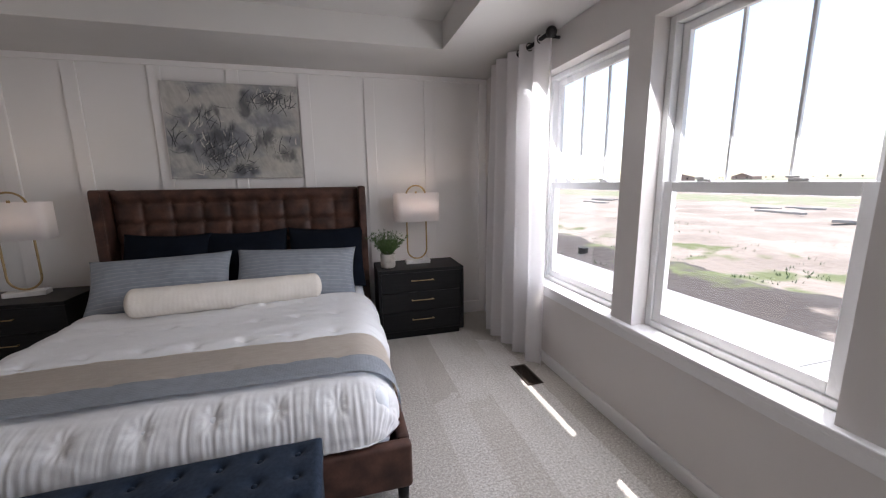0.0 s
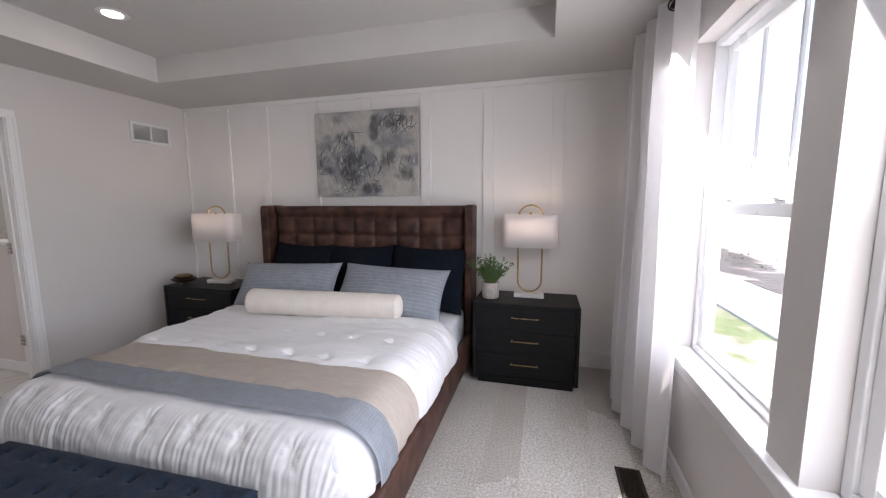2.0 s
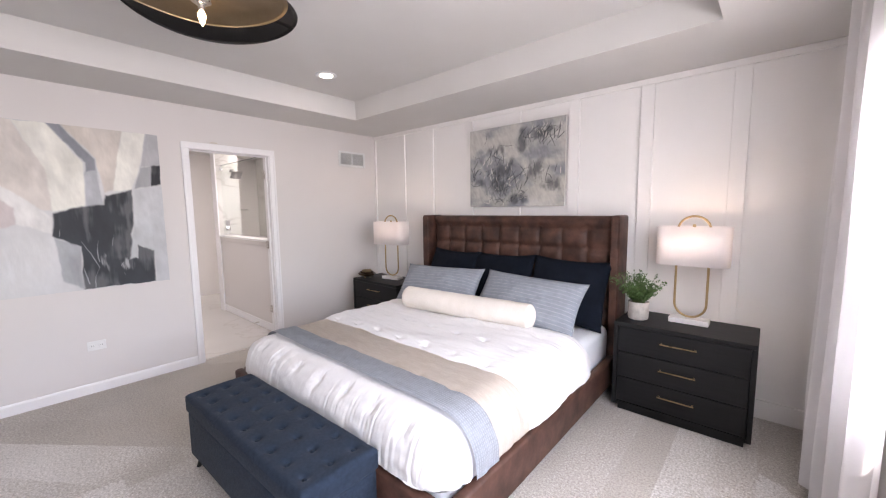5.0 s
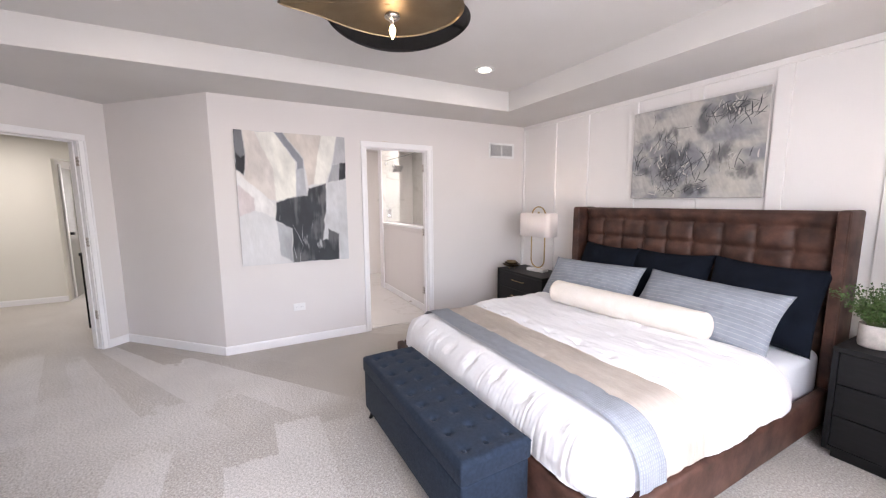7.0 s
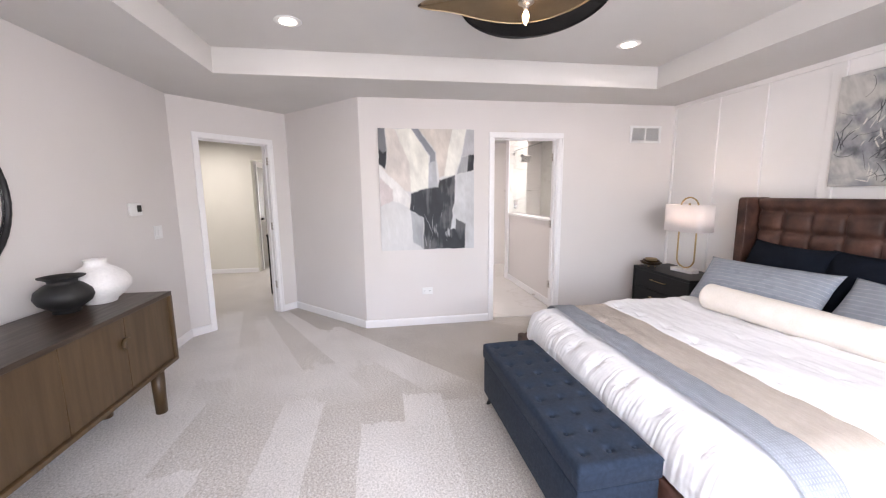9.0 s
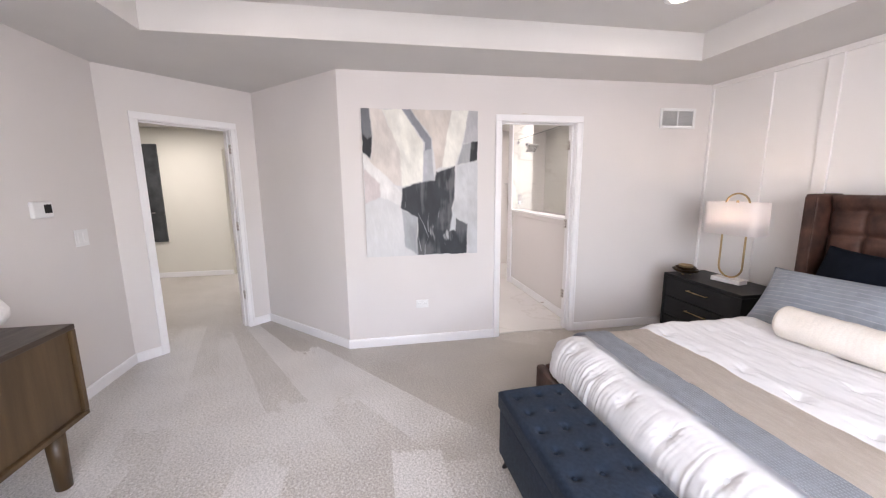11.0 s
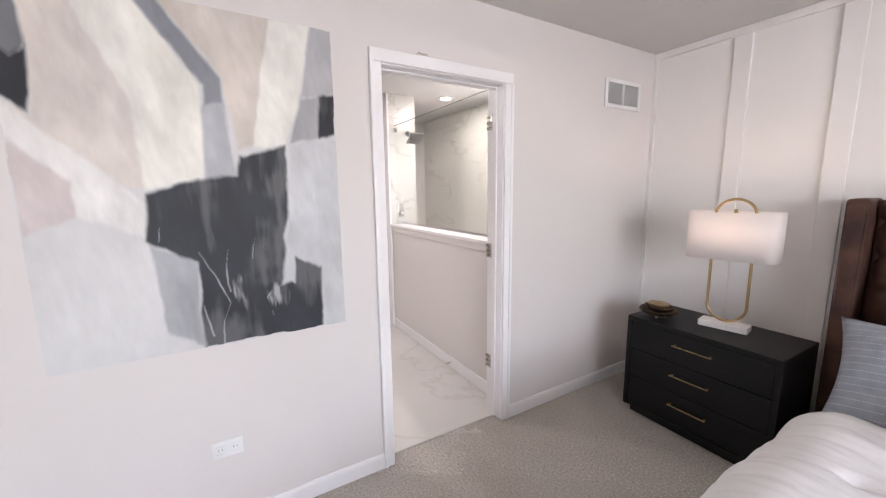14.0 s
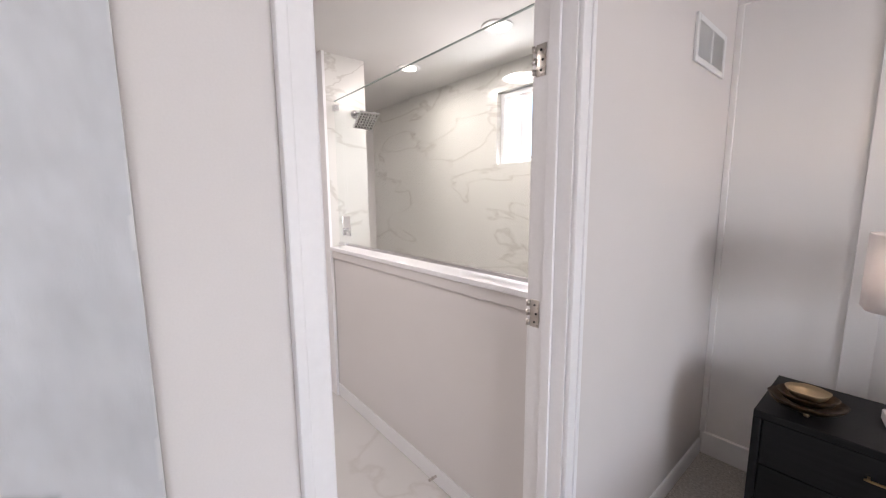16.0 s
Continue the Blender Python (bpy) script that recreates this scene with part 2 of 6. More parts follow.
def carpet_material():
    """Cut pile: speckled tufts, the long strokes that a vacuum cleaner leaves, lengthwise along the room and up the
    window side, and zones darkened for shade.
    """
    m = mat("greige_carpet", (0.68, 0.65, 0.62), 0.97, (0.62, 0.59, 0.56), 2.5, fine=280, bump=0.7, depth=0.006, amount=2.0, sheen=0.12, spec=0.1)
    t = m.node_tree
    n, link = t.nodes, t.links.new
    tc = n.new("ShaderNodeTexCoord")

    def maths(kind, a, b=None):
        k = n.new("ShaderNodeMath")
        k.operation = kind
        for socket, value in zip(k.inputs, (a, b)):
            if isinstance(value, float):
                socket.default_value = value
            elif value is not None:
                link(value, socket)
        return k.outputs[0]

    fray = n.new("ShaderNodeTexNoise")
    fray.inputs["Scale"].default_value, fray.inputs["Detail"].default_value = 9, 4
    link(tc.outputs["Object"], fray.inputs["Vector"])
    wander = maths("SUBTRACT", fray.outputs["Fac"], 0.5)

    def strokes(across, along, wide, long, seed):
        """One random nap for each stroke: lanes of their own width across, cut into lengths along."""
        lane = maths("ADD", maths("MULTIPLY", across, wide), maths("MULTIPLY", wander, 0.10))
        cell = maths("FLOOR", maths("ADD", lane, seed))
        shift = n.new("ShaderNodeTexWhiteNoise")
        shift.noise_dimensions = "1D"
        link(cell, shift.inputs["W"])
        run = maths("ADD", maths("MULTIPLY", along, long), maths("MULTIPLY", shift.outputs["Value"], 5.0))
        length = maths("FLOOR", maths("ADD", run, maths("MULTIPLY", wander, 0.25)))
        both = n.new("ShaderNodeCombineXYZ")
        link(cell, both.inputs[0])
        link(length, both.inputs[1])
        tone = n.new("ShaderNodeTexWhiteNoise")
        tone.noise_dimensions = "2D"
        link(both.outputs[0], tone.inputs["Vector"])
        return maths("ADD", maths("MULTIPLY", tone.outputs["Value"], 0.26), 0.345)

    # fans that open from the doorway
    off = n.new("ShaderNodeVectorMath")
    off.operation = "SUBTRACT"
    off.inputs[1].default_value = (-5.4, -1.75, 0)
    link(tc.outputs["Object"], off.inputs[0])
    parts = n.new("ShaderNodeSeparateXYZ")
    link(off.outputs[0], parts.inputs[0])
    angle, reach = n.new("ShaderNodeMath"), n.new("ShaderNodeVectorMath")
    angle.operation, reach.operation = "ARCTAN2", "LENGTH"
    link(parts.outputs[1], angle.inputs[0])
    link(parts.outputs[0], angle.inputs[1])
    link(off.outputs[0], reach.inputs[0])
    fans = strokes(angle.outputs[0], reach.outputs["Value"], 13.0, 0.42, 3.3)
    sep = n.new("ShaderNodeSeparateXYZ")
    link(tc.outputs["Object"], sep.inputs[0])

    def between(socket, lo, hi, out_lo=0.0, out_hi=1.0):
        k = n.new("ShaderNodeMapRange")
        k.inputs["From Min"].default_value, k.inputs["From Max"].default_value = lo, hi
        k.inputs["To Min"].default_value, k.inputs["To Max"].default_value = out_lo, out_hi
        link(socket, k.inputs["Value"])
        return k.outputs[0]

    def blend(share, a, b):
        k = n.new("ShaderNodeMix")
        link(share, k.inputs[0])
        for socket, value in ((k.inputs[2], a), (k.inputs[3], b)):
            if isinstance(value, float):
                socket.default_value = value
            else:
                link(value, socket)
        return k.outputs[0]

    # shade is put into the colour in the hall and beside the bed; strokes fan out from the doorway, then run in lanes,
    # and up the window side
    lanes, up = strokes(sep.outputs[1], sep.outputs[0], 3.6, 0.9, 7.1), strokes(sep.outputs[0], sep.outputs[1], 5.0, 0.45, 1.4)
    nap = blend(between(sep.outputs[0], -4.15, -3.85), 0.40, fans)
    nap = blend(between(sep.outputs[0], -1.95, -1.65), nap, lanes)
    # painted shade: the pile colour darkens towards the bed
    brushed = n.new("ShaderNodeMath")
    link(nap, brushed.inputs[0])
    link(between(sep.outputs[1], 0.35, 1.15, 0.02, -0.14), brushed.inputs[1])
    # the window side is dimmed evenly in the colour as well
    window_side_dim = n.new("ShaderNodeMath")
    window_side_dim.inputs[1].default_value = -0.09
    link(up, window_side_dim.inputs[0])
    which = blend(between(sep.outputs[0], -0.1, 0.15), brushed.outputs[0], window_side_dim.outputs[0])
    ragged = n.new("ShaderNodeTexNoise")
    ragged.inputs["Scale"].default_value, ragged.inputs["Detail"].default_value, ragged.inputs["Roughness"].default_value = 75, 4, 0.8
    link(tc.outputs["Object"], ragged.inputs["Vector"])
    mixed = n.new("ShaderNodeMath")
    mixed.operation = "MULTIPLY_ADD"
    mixed.inputs[1].default_value = 0.85
    link(ragged.outputs["Fac"], mixed.inputs[0])
    link(which, mixed.inputs[2])
    r = n.new("ShaderNodeValToRGB")
    # the dark, warm end also colours the zones painted as shaded
    e = r.color_ramp.elements
    e[0].position, e[0].color = 0.80, (0.76, 0.74, 0.71, 1)
    e[1].position, e[1].color = 0.95, (1.08, 1.09, 1.11, 1)
    link(mixed.outputs[0], r.inputs["Fac"])
    speck = n.new("ShaderNodeValToRGB")
    e = speck.color_ramp.elements
    e[0].position, e[0].color = 0.36, (0.56, 0.55, 0.535, 1)
    e[1].position, e[1].color = 0.58, (1.14, 1.14, 1.14, 1)
    pile = n.new("ShaderNodeTexNoise")
    pile.inputs["Scale"].default_value, pile.inputs["Detail"].default_value, pile.inputs["Roughness"].default_value = 85, 5, 0.85
    link(tc.outputs["Object"], pile.inputs["Vector"])
    link(pile.outputs["Fac"], speck.inputs["Fac"])
    tuft = n.new("ShaderNodeBump")
    tuft.inputs["Strength"].default_value, tuft.inputs["Distance"].default_value = 0.7, 0.008
    link(pile.outputs["Fac"], tuft.inputs["Height"])
    link(tuft.outputs[0], n["Principled BSDF"].inputs["Normal"])
    current = n["Principled BSDF"].inputs["Base Color"].links[0].from_socket
    for layer, share in ((r, 1.0), (speck, 0.9)):
        mx = n.new("ShaderNodeMix")
        mx.data_type, mx.blend_type = "RGBA", "MULTIPLY"
        mx.inputs[0].default_value = share
        link(current, mx.inputs[6])
        link(layer.outputs[0], mx.inputs[7])
        current = mx.outputs[2]
    link(current, n["Principled BSDF"].inputs["Base Color"])
    return m


CARPET = carpet_material()


def striped(name, base, line, count, dashed=0, width=0.12, axis=1):
    """Woven cloth with thin stitched lines across it, laid out by its UV map."""
    m = mat(name, base, 0.9, tuple(c * 0.85 for c in base), 25, fine=260, bump=0.4, depth=0.002, amount=1.6)
    t = m.node_tree
    n, link = t.nodes, t.links.new
    uv = n.new("ShaderNodeTexCoord")
    sep = n.new("ShaderNodeSeparateXYZ")
    link(uv.outputs["UV"], sep.inputs[0])

    def pulse(socket, many, part):
        a = n.new("ShaderNodeMath")
        a.operation = "MULTIPLY"
        a.inputs[1].default_value = many
        link(socket, a.inputs[0])
        b = n.new("ShaderNodeMath")
        b.operation = "FRACT"
        link(a.outputs[0], b.inputs[0])
        c = n.new("ShaderNodeMath")
        c.operation = "LESS_THAN"
        c.inputs[1].default_value = part
        link(b.outputs[0], c.inputs[0])
        return c.outputs[0]

    f = pulse(sep.outputs[axis], count, width)
    if dashed:
        g = pulse(sep.outputs[1 - axis], dashed, 0.72)
        k = n.new("ShaderNodeMath")
        k.operation = "MULTIPLY"
        link(f, k.inputs[0])
        link(g, k.inputs[1])
        f = k.outputs[0]
    mx = n.new("ShaderNodeMix")
    mx.data_type = "RGBA"
    mx.inputs[7].default_value = (*line, 1)
    link(f, mx.inputs[0])
    link(n["Principled BSDF"].inputs["Base Color"].links[0].from_socket, mx.inputs[6])
    link(mx.outputs[2], n["Principled BSDF"].inputs["Base Color"])
    return m


STRIPE = striped("blue_grey_striped_cotton", (0.275, 0.298, 0.34), (0.46, 0.48, 0.51), 15, 70, 0.08)
QUILT = striped("blue_grey_stitched_quilt", (0.485, 0.515, 0.565), (0.57, 0.60, 0.645), 13, 190, 0.35)


def shade_material():
    m = bpy.data.materials.new("white_linen_shade")
    m.use_nodes = True
    t = m.node_tree
    n, link = t.nodes, t.links.new
    p = n["Principled BSDF"]
    p.inputs["Base Color"].default_value = (0.86, 0.83, 0.83, 1)
    p.inputs["Roughness"].default_value = 0.8
    thin = n.new("ShaderNodeBsdfTranslucent")
    thin.inputs["Color"].default_value = (0.92, 0.88, 0.87, 1)
    mix = n.new("ShaderNodeMixShader")
    mix.inputs[0].default_value = 0.36
    weave = n.new("ShaderNodeTexNoise")
    weave.inputs["Scale"].default_value = 350
    b = n.new("ShaderNodeBump")
    b.inputs["Strength"].default_value, b.inputs["Distance"].default_value = 0.2, 0.001
    link(weave.outputs["Fac"], b.inputs["Height"])
    link(b.outputs[0], p.inputs["Normal"])
    link(p.outputs[0], mix.inputs[1])
    link(thin.outputs[0], mix.inputs[2])
    link(mix.outputs[0], n["Material Output"].inputs["Surface"])
    return m


SHADE = shade_material()


def curtain_material():
    m = shade_material()
    m.name = "white_sheer_curtain"
    m.node_tree.nodes["Principled BSDF"].inputs["Base Color"].default_value = (0.82, 0.82, 0.84, 1)
    m.node_tree.nodes["Mix Shader"].inputs[0].default_value = 0.45
    return m


SHEER = curtain_material()


# ---- mesh helpers ----
def finish(bm, smooth=False):
    if smooth:
        for f in bm.faces:
            f.smooth = True
    return bm


def box(x0, y0, z0, x1, y1, z1, bevel=0.0, segments=2, bm=None):
    bm = bm or bmesh.new()
    made = bmesh.ops.create_cube(bm, size=1)["verts"]
    for v in made:
        v.co = Vector((x0 + (v.co.x + 0.5) * (x1 - x0), y0 + (v.co.y + 0.5) * (y1 - y0), z0 + (v.co.z + 0.5) * (z1 - z0)))
    if bevel:
        edges = list({e for v in made for e in v.link_edges})
        bmesh.ops.bevel(bm, geom=edges, offset=bevel, segments=segments, affect="EDGES", profile=0.5)
    return bm


def cyl(x, y, z0, z1, r0, r1=None, n=24, bm=None, bevel=0.0):
    bm = bm or bmesh.new()
    m = Matrix.Translation((x, y, (z0 + z1) / 2))
    made = bmesh.ops.create_cone(bm, cap_ends=True, segments=n, radius1=r0, radius2=r0 if r1 is None else r1, depth=z1 - z0, matrix=m)["verts"]
    if bevel:
        rims = [e for e in {e for v in made for e in v.link_edges} if len({round(v.co.z, 5) for v in e.verts}) == 1]
        bmesh.ops.bevel(bm, geom=rims, offset=bevel, segments=2, affect="EDGES")
    for f in bm.faces:
        f.smooth = len(f.verts) == 4
    return bm


def lathe(profile, n=40, squash=(1, 1), wobble=0.0, bm=None):
    """Turns a profile of (radius, height) about the z axis."""
    bm = bm or bmesh.new()
    rings = []
    for r, z in profile:
        ring = []
        for k in range(n):
            a = 2 * math.pi * k / n
            q = r * (1 + wobble * math.sin(5 * a + 1) + 0.6 * wobble * math.sin(9 * a))
            ring.append(bm.verts.new((q * math.cos(a) * squash[0], q * math.sin(a) * squash[1], z)))
        rings.append(ring)
    for a, b in zip(rings, rings[1:]):
        for k in range(n):
            f = bm.faces.new((a[k], a[(k + 1) % n], b[(k + 1) % n], b[k]))
            f.smooth = True
    bm.faces.new(rings[0][::-1])
    bm.faces.new(rings[-1])
    return bm


def tube(points, r, n=12, closed=False, bm=None, squash=1.0):
    bm = bm or bmesh.new()
    pts = [Vector(p) for p in points]
    count = len(pts)
    rings = []
    for i, p in enumerate(pts):
        a = pts[(i - 1) % count] if closed or i else p
        b = pts[(i + 1) % count] if closed or i < count - 1 else p
        d = (b - a).normalized()
        side = d.cross(Vector((0, 1, 0)) if abs(d.y) < 0.9 else Vector((1, 0, 0))).normalized()
        up = side.cross(d)
        rings.append([bm.verts.new(p + r * (math.cos(2 * math.pi * k / n) * side + squash * math.sin(2 * math.pi * k / n) * up)) for k in range(n)])
    for i in range(count if closed else count - 1):
        a, b = rings[i], rings[(i + 1) % count]
        for k in range(n):
            f = bm.faces.new((a[k], a[(k + 1) % n], b[(k + 1) % n], b[k]))
            f.smooth = True
    if not closed:
        bm.faces.new(rings[0][::-1])
        bm.faces.new(rings[-1])
    return bm


def surface(fn, nu, nv, thickness=0.0, uv=True):
    """A smooth sheet from fn(u, v) with u, v in 0..1."""
    bm = bmesh.new()
    layer = bm.loops.layers.uv.new("UVMap")
    grid = [[bm.verts.new(fn(i / nu, j / nv)) for j in range(nv + 1)] for i in range(nu + 1)]
    for i in range(nu):
        for j in range(nv):
            f = bm.faces.new((grid[i][j], grid[i + 1][j], grid[i + 1][j + 1], grid[i][j + 1]))
            f.smooth = True
            for loop, (a, b) in zip(f.loops, ((i, j), (i + 1, j), (i + 1, j + 1), (i, j + 1))):
                loop[layer].uv = (a / nu, b / nv)
    if thickness:
        bmesh.ops.solidify(bm, geom=list(bm.faces), thickness=thickness)
    return bm


def to_mesh(name, bm, material):
    bmesh.ops.recalc_face_normals(bm, faces=list(bm.faces))
    me = bpy.data.meshes.new(name)
    bm.to_mesh(me)
    bm.free()
    me.materials.append(material)
    return me


def part(name, bm, material, parent=None, label=""):
    ob = new(name, to_mesh(name, bm, material))
    if parent:
        ob.parent = parent
    return tagged(ob, label)


def local(bm, m=None):
    """Moves a mesh into a thing's own space; into the bed's when no matrix is given."""
    bmesh.ops.transform(bm, matrix=m or BED, verts=list(bm.verts))
    return bm


def thing(name, m, label, category, group=""):
    """An Empty at the base of a thing."""
    ob = new(name)
    ob.empty_display_size = 0.1
    ob.matrix_world = m
    return tagged(ob, label, category, group)


def solid(name, bm, material, m, label, category, group=""):
    ob = new(name, to_mesh(name, bm, material))
    ob.matrix_world = m
    return tagged(ob, label, category, group)


def setting(name, bm, material, label="", category=""):
    return tagged(part(name, bm, material), label, category, kind="structure")


def noise3(x, y, z):
    return noise.noise(Vector((x, y, z)))


# ---- the large structure ----
def wall_pieces(p0, p1, depth, z0, z1, openings=()):
    """A wall from p0 to p1, its room face on that line, thickened to the right hand of the way, with openings (s0, s1, z0, z1) along it."""
    a, b = Vector(p0), Vector(p1)
    way = (b - a).normalized()
    out = Vector((way.y, -way.x))
    length = (b - a).length
    bm = bmesh.new()

    def block(s0, s1, h0, h1):
        if s1 - s0 < 1e-4 or h1 - h0 < 1e-4:
            return
        bottom = [a + way * s0, a + way * s1, a + way * s1 + out * depth, a + way * s0 + out * depth]
        vs = [bm.verts.new((*q, h)) for h in (h0, h1) for q in bottom]
        for f in ((0, 1, 2, 3), (4, 5, 6, 7), (0, 1, 5, 4), (1, 2, 6, 5), (2, 3, 7, 6), (3, 0, 4, 7)):
            bm.faces.new([vs[k] for k in f])

    s = 0.0
    for s0, s1, h0, h1 in sorted(openings):
        block(s, s0, z0, z1)
        block(s0, s1, z0, h0)
        block(s0, s1, h1, z1)
        s = s1
    block(s, length, z0, z1)
    return bm


EAST, NORTH, WEST, SOUTH = 1.31, 3.83, -3.20, -1.60
CEIL, TRAY = 2.44, 2.64
VERTEX = (-4.145, -0.725)
CORNER = (-3.27, -1.60)
FACET = (-3.20, 0.21)
SILL, HEAD = 0.60, 2.20
WINDOWS = ((1.835, 2.74), (0.785, 1.675), (-0.235, 0.625))

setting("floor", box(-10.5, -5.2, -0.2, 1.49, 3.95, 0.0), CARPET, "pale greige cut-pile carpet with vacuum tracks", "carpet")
setting("bathroom_floor", box(-6.5, 0.35, 0.0, -3.262, 3.63, 0.008), MARBLE_FLOOR, "white marble-look bathroom floor tiles", "tiled floor")
setting("wall_east", wall_pieces((EAST, 3.95), (EAST, -1.72), -0.18, 0, 2.9, [(3.95 - b, 3.95 - a, SILL, HEAD) for a, b in WINDOWS]), WALL, "greige painted window wall", "wall")
wall_north = setting("wall_north", box(-3.33, NORTH, 0, EAST, 3.95, 2.9), WHITE_WALL, "white board-and-batten feature wall", "wall")
setting("wall_west", wall_pieces((WEST, 0.21), (WEST, NORTH), -0.13, 0, 2.9, [(1.63 - 0.21, 2.397 - 0.21, 0, 2.075)]), WALL, "greige painted wall with bathroom doorway", "wall")
setting("wall_facet", wall_pieces(VERTEX, FACET, -0.12, 0, 2.9), WALL, "greige painted angled wall", "wall")
DW = (Vector(CORNER) - Vector(VERTEX)).normalized()
setting("wall_entry", wall_pieces(VERTEX, CORNER, 0.12, 0, 2.9, [(0.235, 1.005, 0, 2.075)]), WALL, "greige painted angled wall with doorway", "wall")
setting("wall_south", box(-3.30, -1.72, 0, EAST, SOUTH, 2.9), WALL, "greige painted wall", "wall")

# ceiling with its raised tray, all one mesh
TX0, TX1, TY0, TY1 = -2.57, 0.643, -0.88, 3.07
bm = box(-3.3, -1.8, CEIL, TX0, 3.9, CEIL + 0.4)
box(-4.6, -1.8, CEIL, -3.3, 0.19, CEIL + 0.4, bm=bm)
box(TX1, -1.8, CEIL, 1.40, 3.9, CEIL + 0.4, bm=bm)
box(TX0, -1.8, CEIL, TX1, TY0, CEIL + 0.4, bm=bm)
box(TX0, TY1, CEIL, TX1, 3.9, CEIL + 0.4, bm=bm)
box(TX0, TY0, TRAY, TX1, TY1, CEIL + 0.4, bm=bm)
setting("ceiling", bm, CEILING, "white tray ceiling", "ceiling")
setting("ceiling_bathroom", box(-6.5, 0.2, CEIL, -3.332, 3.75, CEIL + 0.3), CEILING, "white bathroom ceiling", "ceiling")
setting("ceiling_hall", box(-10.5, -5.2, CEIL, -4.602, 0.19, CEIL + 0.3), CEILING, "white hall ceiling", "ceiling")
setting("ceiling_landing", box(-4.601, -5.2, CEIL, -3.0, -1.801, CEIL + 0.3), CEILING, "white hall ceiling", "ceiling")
# unseen roof over it all; the eave is added to trim the sun strip on the carpet
setting("roof", box(-10.6, -5.4, 2.92, 1.96, 4.5, 3.0), TRIM, "unseen roof slab, its eave added to trim the sun", "roof")
setting("eave_sun_stop", box(1.961, -5.4, 2.625, 1.985, 4.5, 3.0), TRIM)

# bathroom shell
setting("bath_wall_north", wall_pieces((-6.5, 3.62), (-3.332, 3.62), -0.14, 0, CEIL, [(1.89, 2.55, 1.72, 2.25)]), MARBLE_WALL, "marble tiled shower wall with a small high window", "wall")
setting("bath_wall_west", box(-6.62, 0.2, 0, -6.5, 3.76, CEIL), WALL, "greige bathroom wall", "wall")
setting("bath_wall_south", box(-6.5, 0.23, 0, -3.332, 0.35, CEIL), WALL, "greige bathroom wall", "wall")
half = setting("half_wall", box(-5.14, 2.50, 0.008, -3.332, 2.61, 1.1035), WALL, "greige painted shower half wall", "half wall")
part("cap", box(-5.14, 2.470, 1.104, -3.332, 2.628, 1.128, 0.004), TRIM, half, "white painted cap")
part("apron", box(-5.14, 2.484, 1.05, -3.332, 2.498, 1.103, 0.003), WALL, half)
part("baseboard", box(-5.14, 2.487, 0.01, -3.332, 2.4995, 0.10, 0.004), TRIM, half)
setting("shower_end_wall", box(-5.27, 2.49, 0.008, -5.142, 2.79, CEIL), MARBLE_WALL, "marble tiled shower end wall", "wall")
setting("shower_end_trim", box(-5.275, 2.47, 0.008, -5.13, 2.489, CEIL), TRIM)

# hall beyond the entry doorway
setting("hall_wall_west", wall_pieces((-6.69, -5.2), (-6.69, -0.3), -0.12, 0, CEIL, [(3.23, 4.3, 0, 2.11)]), HALL_WALL, "cream hall wall", "wall")
setting("hall_wall_return", box(-7.5, -2.09, 0, -6.812, -1.97, 2.11), WALL, "greige wall of a side passage", "wall")
setting("hall_wall_north", box(-9.4, -0.42, 0, -4.3, -0.30, CEIL), HALL_WALL, "cream hall wall", "wall")
setting("hall_wall_south", box(-9.4, -5.3, 0, -3.0, -5.2, CEIL), HALL_WALL, "cream hall wall", "wall")
setting("hall_wall_east", box(-3.15, -5.2, 0, -3.03, -1.721, CEIL), HALL_WALL, "cream hall wall", "wall")
setting("hall_wall_end", wall_pieces((-9.3, -5.2), (-9.3, -0.3), -0.12, 0, CEIL, [(2.65, 3.75, 0.78, 2.06)]), HALL_WALL, "cream wall with a bright window", "wall")


# ---- windows ----
def sash_bars(bm, x0, x1, y0, y1, z0, z1, w):
    box(x0, y0, z0, x1, y0 + w, z1, 0.004, bm=bm)
    box(x0, y1 - w, z0, x1, y1, z1, 0.004, bm=bm)
    box(x0, y0 + w, z0, x1, y1 - w, z0 + w, 0.004, bm=bm)
    box(x0, y0 + w, z1 - w, x1, y1 - w, z1, 0.004, bm=bm)
    return bm


